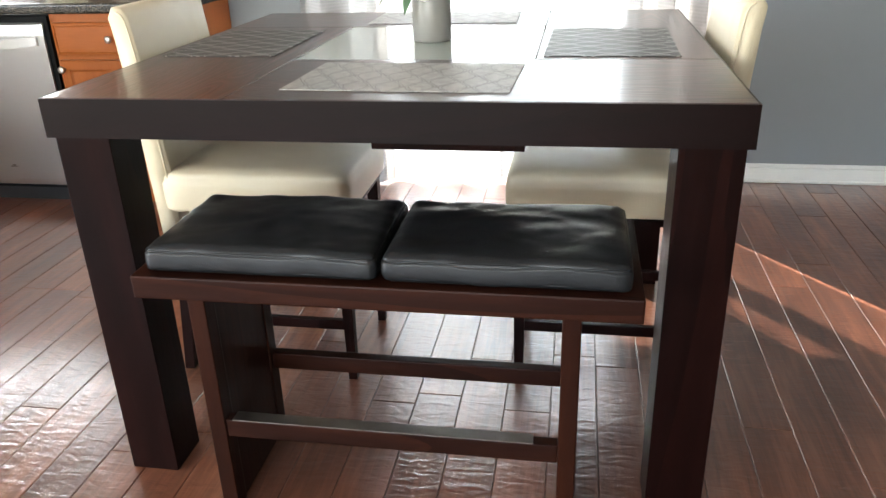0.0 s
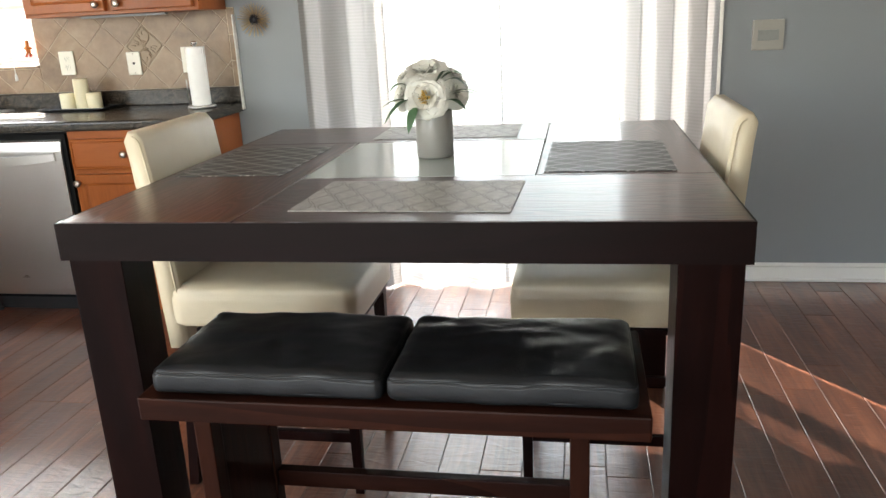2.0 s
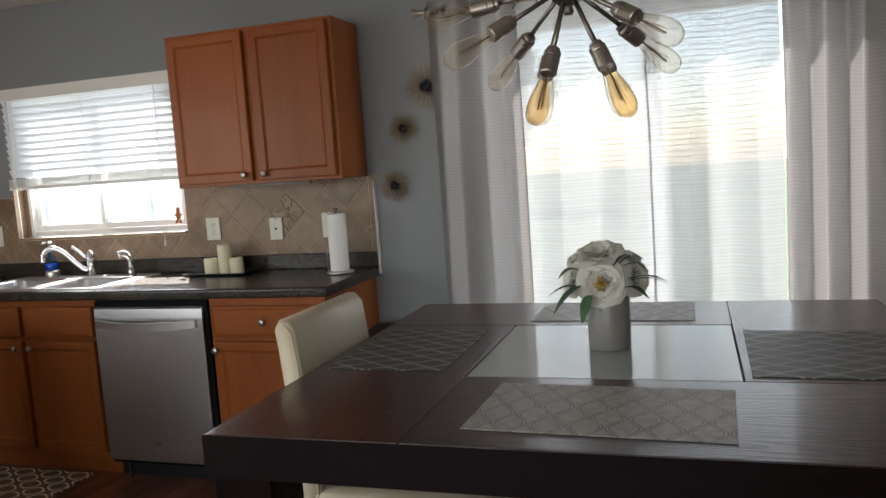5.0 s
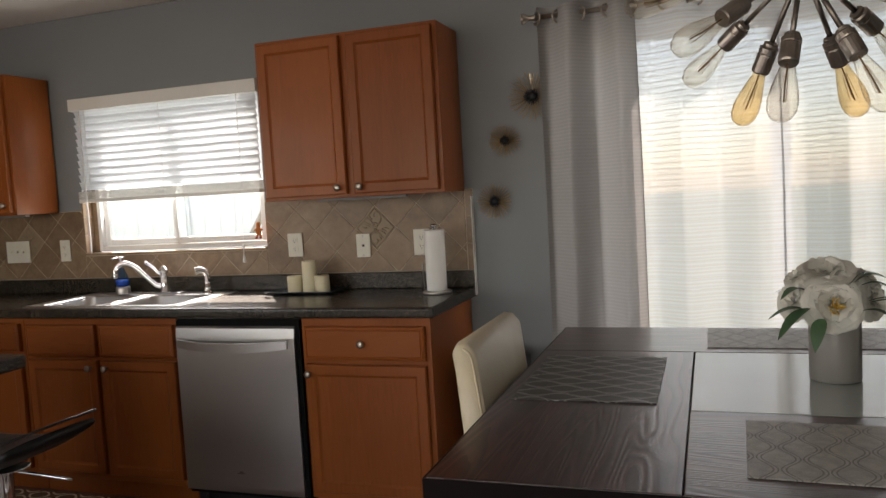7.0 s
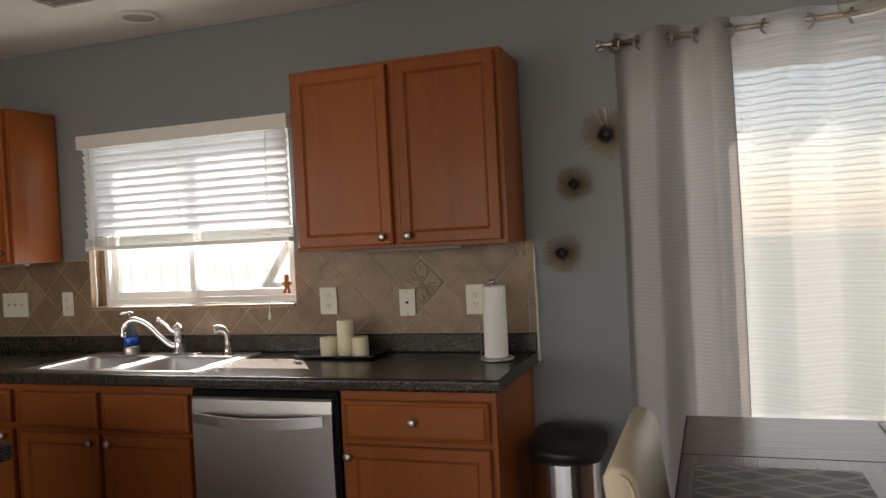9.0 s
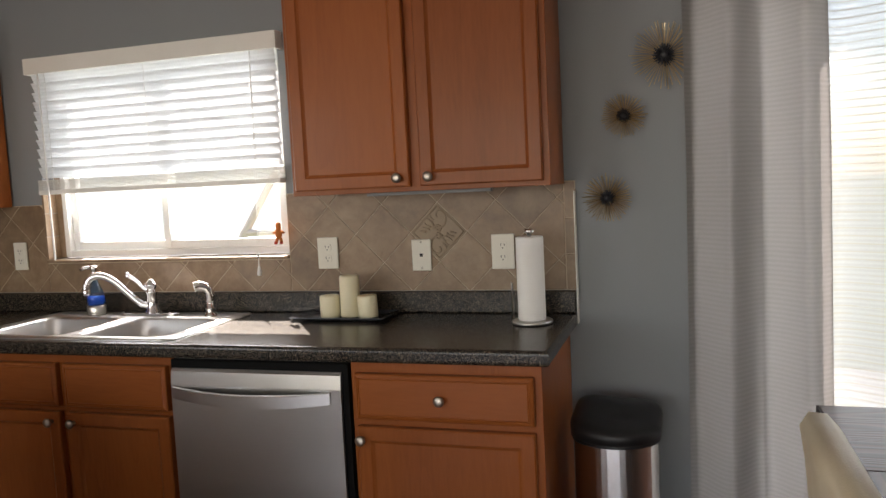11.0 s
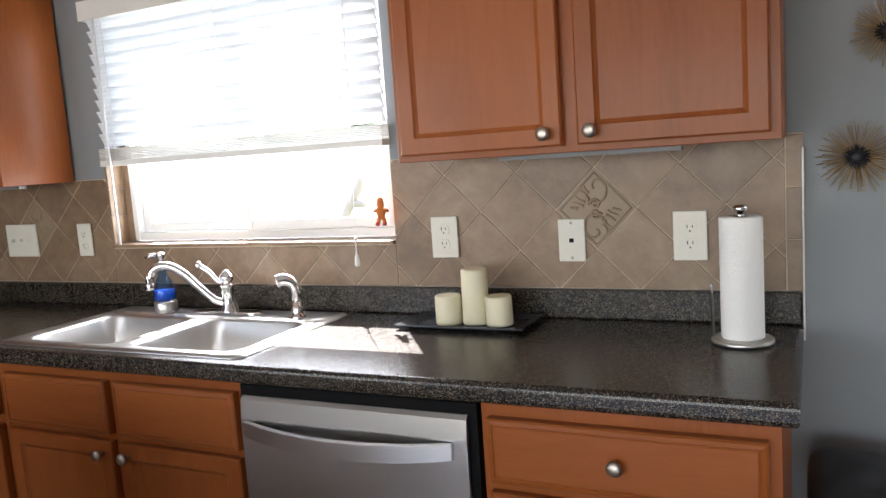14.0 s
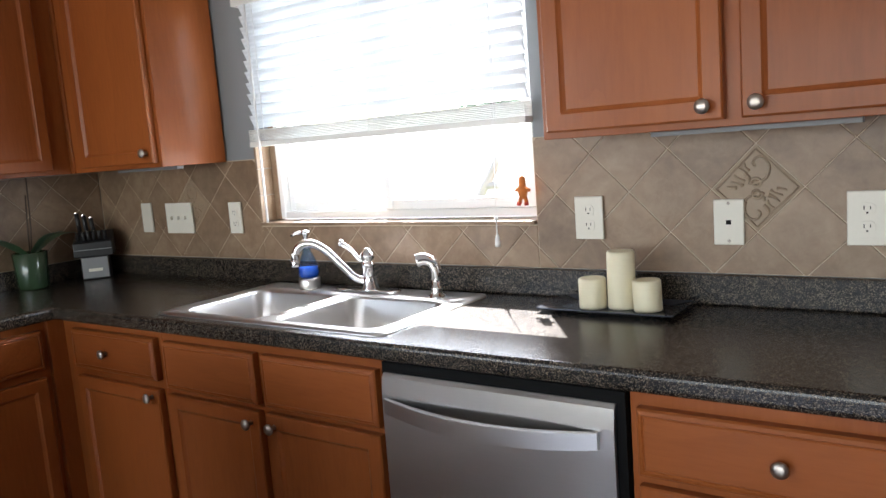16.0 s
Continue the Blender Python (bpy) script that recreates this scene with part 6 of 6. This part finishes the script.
rug = thing("runner_rug", (-3.65, 3.13, 0), "brown runner rug with cream trellis pattern", "rug")
rg = prism(rounded_rect(-4.30, -3.085, 2.80, 3.435, 0.01, 2), 0.0008, 0.008, 0.002)
part("weave", rg, M_RUG, rug)

# ---- ceiling fittings ----
vt = thing("ceiling_vent", (-3.40, 3.30, TOP), "white louvred ceiling air vent", "vent")
vf = box(-3.56, -3.24, 3.16, 3.185, TOP - 0.012, TOP, 0.003)
box(-3.56, -3.24, 3.435, 3.46, TOP - 0.012, TOP, 0.003, into=vf)
box(-3.56, -3.535, 3.186, 3.434, TOP - 0.012, TOP, 0.003, into=vf)
box(-3.265, -3.24, 3.186, 3.434, TOP - 0.012, TOP, 0.003, into=vf)
part("frame", vf, M_TRIM, vt)
part("backing", box(-3.534, -3.266, 3.187, 3.433, TOP - 0.002, TOP), M_DARK, vt)
for k in range(12):
    y = 3.20 + k * 0.02
    part("slat", turned(box(-0.133, 0.133, -0.008, 0.008, -0.0008, 0.0008), Matrix.Translation((-3.40, y, TOP - 0.008)) @ Matrix.Rotation(radians(35), 4, "X")), M_TRIM, vt)
sp_ = thing("ceiling_speaker", (-3.36, 3.73, TOP), "round white recessed ceiling fitting", "ceiling fitting")
part("ring", lathe([(0.068, 0.0), (0.098, 0.0), (0.10, -0.004), (0.095, -0.008), (0.07, -0.008), (0.068, 0.0)], (-3.36, 3.73, TOP), 36), M_TRIM, sp_, "", True)
part("grille", lathe([(0, -0.004), (0.067, -0.004), (0.067, -0.001)], (-3.36, 3.73, TOP), 36), plain("grille_grey", (0.40, 0.39, 0.37), 0.7, fine=400, relief=0.5), sp_)


# ---- tiles of the backsplash ----
def clip(poly, axis, limit, keep_less):
    out = []
    for (a, b2) in zip(poly, poly[1:] + poly[:1]):
        ina, inb = ((a[axis] <= limit) == keep_less), ((b2[axis] <= limit) == keep_less)
        if ina:
            out.append(a)
        if ina != inb:
            t = (limit - a[axis]) / (b2[axis] - a[axis])
            out.append((a[0] + (b2[0] - a[0]) * t, a[1] + (b2[1] - a[1]) * t))
    return out


tiles = thing("backsplash", (-3.2, 3.995, 1.2), "beige travertine tiles laid on the diagonal", "backsplash", kind="structure")
gb = box(-5.029, -1.686, 3.994, 3.9995, 1.0145, 1.142)
box(-5.029, X0 - 0.001, 3.994, 3.9995, 1.1421, 1.395, into=gb)
box(X1 + 0.001, -1.686, 3.994, 3.9995, 1.1421, 1.395, into=gb)
part("grout", gb, M_GROUT, tiles)


def tile_piece(poly, name="tile", mat=None, depth=0.0022, wall="north"):
    cx, cz = sum(p[0] for p in poly) / len(poly), sum(p[1] for p in poly) / len(poly)
    bm = bmesh.new()
    n = len(poly)
    lay = []
    for s, d in ((1.0, 0.0), (1.0, depth - 0.0015), (None, depth)):
        ring = []
        for x, z in poly:
            k = s if s else 1 - 0.0016 / max(0.004, math.hypot(x - cx, z - cz))
            px, pz = cx + (x - cx) * k, cz + (z - cz) * k
            ring.append(bm.verts.new((px, 3.994 - d, pz) if wall == "north" else (WEST + 0.006 + d, px, pz)))
        lay.append(ring)
    for a, b2 in zip(lay, lay[1:]):
        for k in range(n):
            bm.faces.new((a[k], a[(k + 1) % n], b2[(k + 1) % n], b2[k]))
    bm.faces.new(lay[-1])
    return part(name, bm, mat or M_TILE, tiles)


def diagonal_tiles(regions, x_at, z_at, half, ia, ib, skip, wall="north"):
    for i in range(ia, ib):
        for j in range(-3, 4):
            if (i + j) % 2:
                continue
            cx, cz = x_at + i * half, z_at + j * half
            for x0, x1, z0, z1 in regions:
                h = half - 0.0019
                poly = [(cx - h, cz), (cx, cz - h), (cx + h, cz), (cx, cz + h)]
                for ax, lim, less in ((0, x0, False), (0, x1, True), (1, z0, False), (1, z1, True)):
                    if poly:
                        poly = clip(poly, ax, lim, less)
                if len(poly) > 2:
                    area = abs(sum(a[0] * b2[1] - b2[0] * a[1] for a, b2 in zip(poly, poly[1:] + poly[:1]))) / 2
                    if area > 0.00015:
                        deco = (i, j) in skip
                        tile_piece(poly, "relief_tile" if deco else "tile", M_DECO if deco else M_TILE, 0.0018 if deco else 0.0022, wall)


HALF = 0.1093
diagonal_tiles([(-5.02, X0 - 0.003, 1.016, 1.393), (X0 - 0.001, X1 + 0.001, 1.016, 1.139), (X1 + 0.003, -1.727, 1.016, 1.393)], -2.187, 1.230, HALF, -27, 6, {(0, 0), (-20, 0)})
for k in range(3):
    z0 = 1.016 + k * 0.126
    tile_piece([(-1.7235, z0), (-1.688, z0), (-1.688, z0 + 0.1235), (-1.7235, z0 + 0.1235)], "border_tile")
part("grout", box(WEST + 0.0005, WEST + 0.006, 2.15, 3.99, 1.0145, 1.39), M_GROUT, tiles)
diagonal_tiles([(2.16, 3.988, 1.016, 1.388)], 3.77, 1.230, HALF, -15, 3, set(), "west")
for cx in (-2.187, -2.187 - 20 * HALF):
    sc_ = bmesh.new()
    for s in (-1, 1):
        coil = []
        for k in range(20):
            a, q = math.pi * 0.5 + 0.42 * k, 0.004 + 0.010 * k / 19
            coil.append((cx + s * q * math.cos(a), 3.9918, 1.23 + s * (0.013 + q * math.sin(a))))
        coil += [(cx + s * x, 3.9918, 1.23 + s * z) for x, z in ((0.020, 0.022), (0.029, 0.040), (0.029, 0.058), (0.020, 0.072), (0.006, 0.077), (-0.005, 0.070), (-0.007, 0.060), (-0.001, 0.055))]
        tube(curve_points(coil, 3), 0.0046, 6, into=sc_, taper=0.75)
        for k, (x, z, ln, a) in enumerate(((-0.022, 0.052, 0.022, 0.5), (-0.032, 0.040, 0.026, 0.72), (-0.040, 0.026, 0.030, 0.95), (-0.046, 0.012, 0.030, 1.15), (-0.058, 0.004, 0.022, 1.4), (-0.024, 0.030, 0.020, 0.55))):
            dx, dz = -math.sin(a) * ln * 0.5, math.cos(a) * ln * 0.5
            bend = 0.006 if k % 2 else -0.004
            tube(curve_points([(cx + s * (x - dx), 3.9926, 1.23 + s * (z - dz)), (cx + s * (x + bend), 3.9910, 1.23 + s * z), (cx + s * (x + dx), 3.9924, 1.23 + s * (z + dz))], 4), 0.0050, 6, taper=0.45, into=sc_)
    hb = HALF - 0.013
    ridge = [(cx - hb, 3.9924, 1.23), (cx, 3.9924, 1.23 - hb), (cx + hb, 3.9924, 1.23), (cx, 3.9924, 1.23 + hb), (cx - hb, 3.9924, 1.23)]
    for p, q in zip(ridge, ridge[1:]):
        tube([p, q], 0.0026, 6, into=sc_)
    part("relief_scroll", sc_, M_DECO, tiles, "raised scroll ornament", True)

# ---- floor planks ----
PW = 0.1245
rnd = random.Random(11)
plank_meshes = {}


def plank_mesh(length):
    if length not in plank_meshes:
        bm = bmesh.new()
        lay = []
        for dx, dz in ((0.0006, -0.006), (0.0006, -0.0016), (0.0024, 0.0)):
            lay.append([bm.verts.new((sx * (PW / 2 - dx), sy * (length / 2 - dx), dz)) for sx, sy in ((-1, -1), (1, -1), (1, 1), (-1, 1))])
        for a, b2 in zip(lay, lay[1:]):
            for k in range(4):
                bm.faces.new((a[k], a[(k + 1) % 4], b2[(k + 1) % 4], b2[k]))
        bm.faces.new(lay[-1])
        me = bpy.data.meshes.new("plank")
        bm.to_mesh(me)
        bm.free()
        me.materials.append(M_FLOOR)
        plank_meshes[length] = me
    return plank_meshes[length]


far_v, far_f = [], []
col = 0
x = WEST + PW / 2
while x < EAST + 0.05:
    y = SOUTH
    first_cut = rnd.choice((0.35, 0.6, 0.85, 1.1, 1.35, 1.6))
    while y < NORTH - 0.02:
        ln = first_cut if y == SOUTH else rnd.choice((0.8, 1.05, 1.3, 1.55, 1.8))
        ln = round(min(ln, NORTH - y), 3)
        cy = y + ln / 2
        if -4.2 < x < 2.3 and y + ln > 0.9:
            me = plank_mesh(ln)
            ob = new("plank", me)
            ob.parent = floor
            ob.location = (x, cy, 0)
        else:
            n = len(far_v)
            h, w = ln / 2 - 0.0015, PW / 2 - 0.0015
            for dz in (-0.006, -0.0008):
                far_v += [(x - w, cy - h, dz), (x + w, cy - h, dz), (x + w, cy + h, dz), (x - w, cy + h, dz)]
            far_f += [(n + 4, n + 5, n + 6, n + 7)] + [(n + k, n + (k + 1) % 4, n + 4 + (k + 1) % 4, n + 4 + k) for k in range(4)]
        y += ln
    x += PW
me = bpy.data.meshes.new("far_planks")
me.from_pydata(far_v, [], far_f)
me.materials.append(M_FLOOR)
fp = new("far_planks", me)
fp.parent = floor
tagged(fp, kind="stuff")
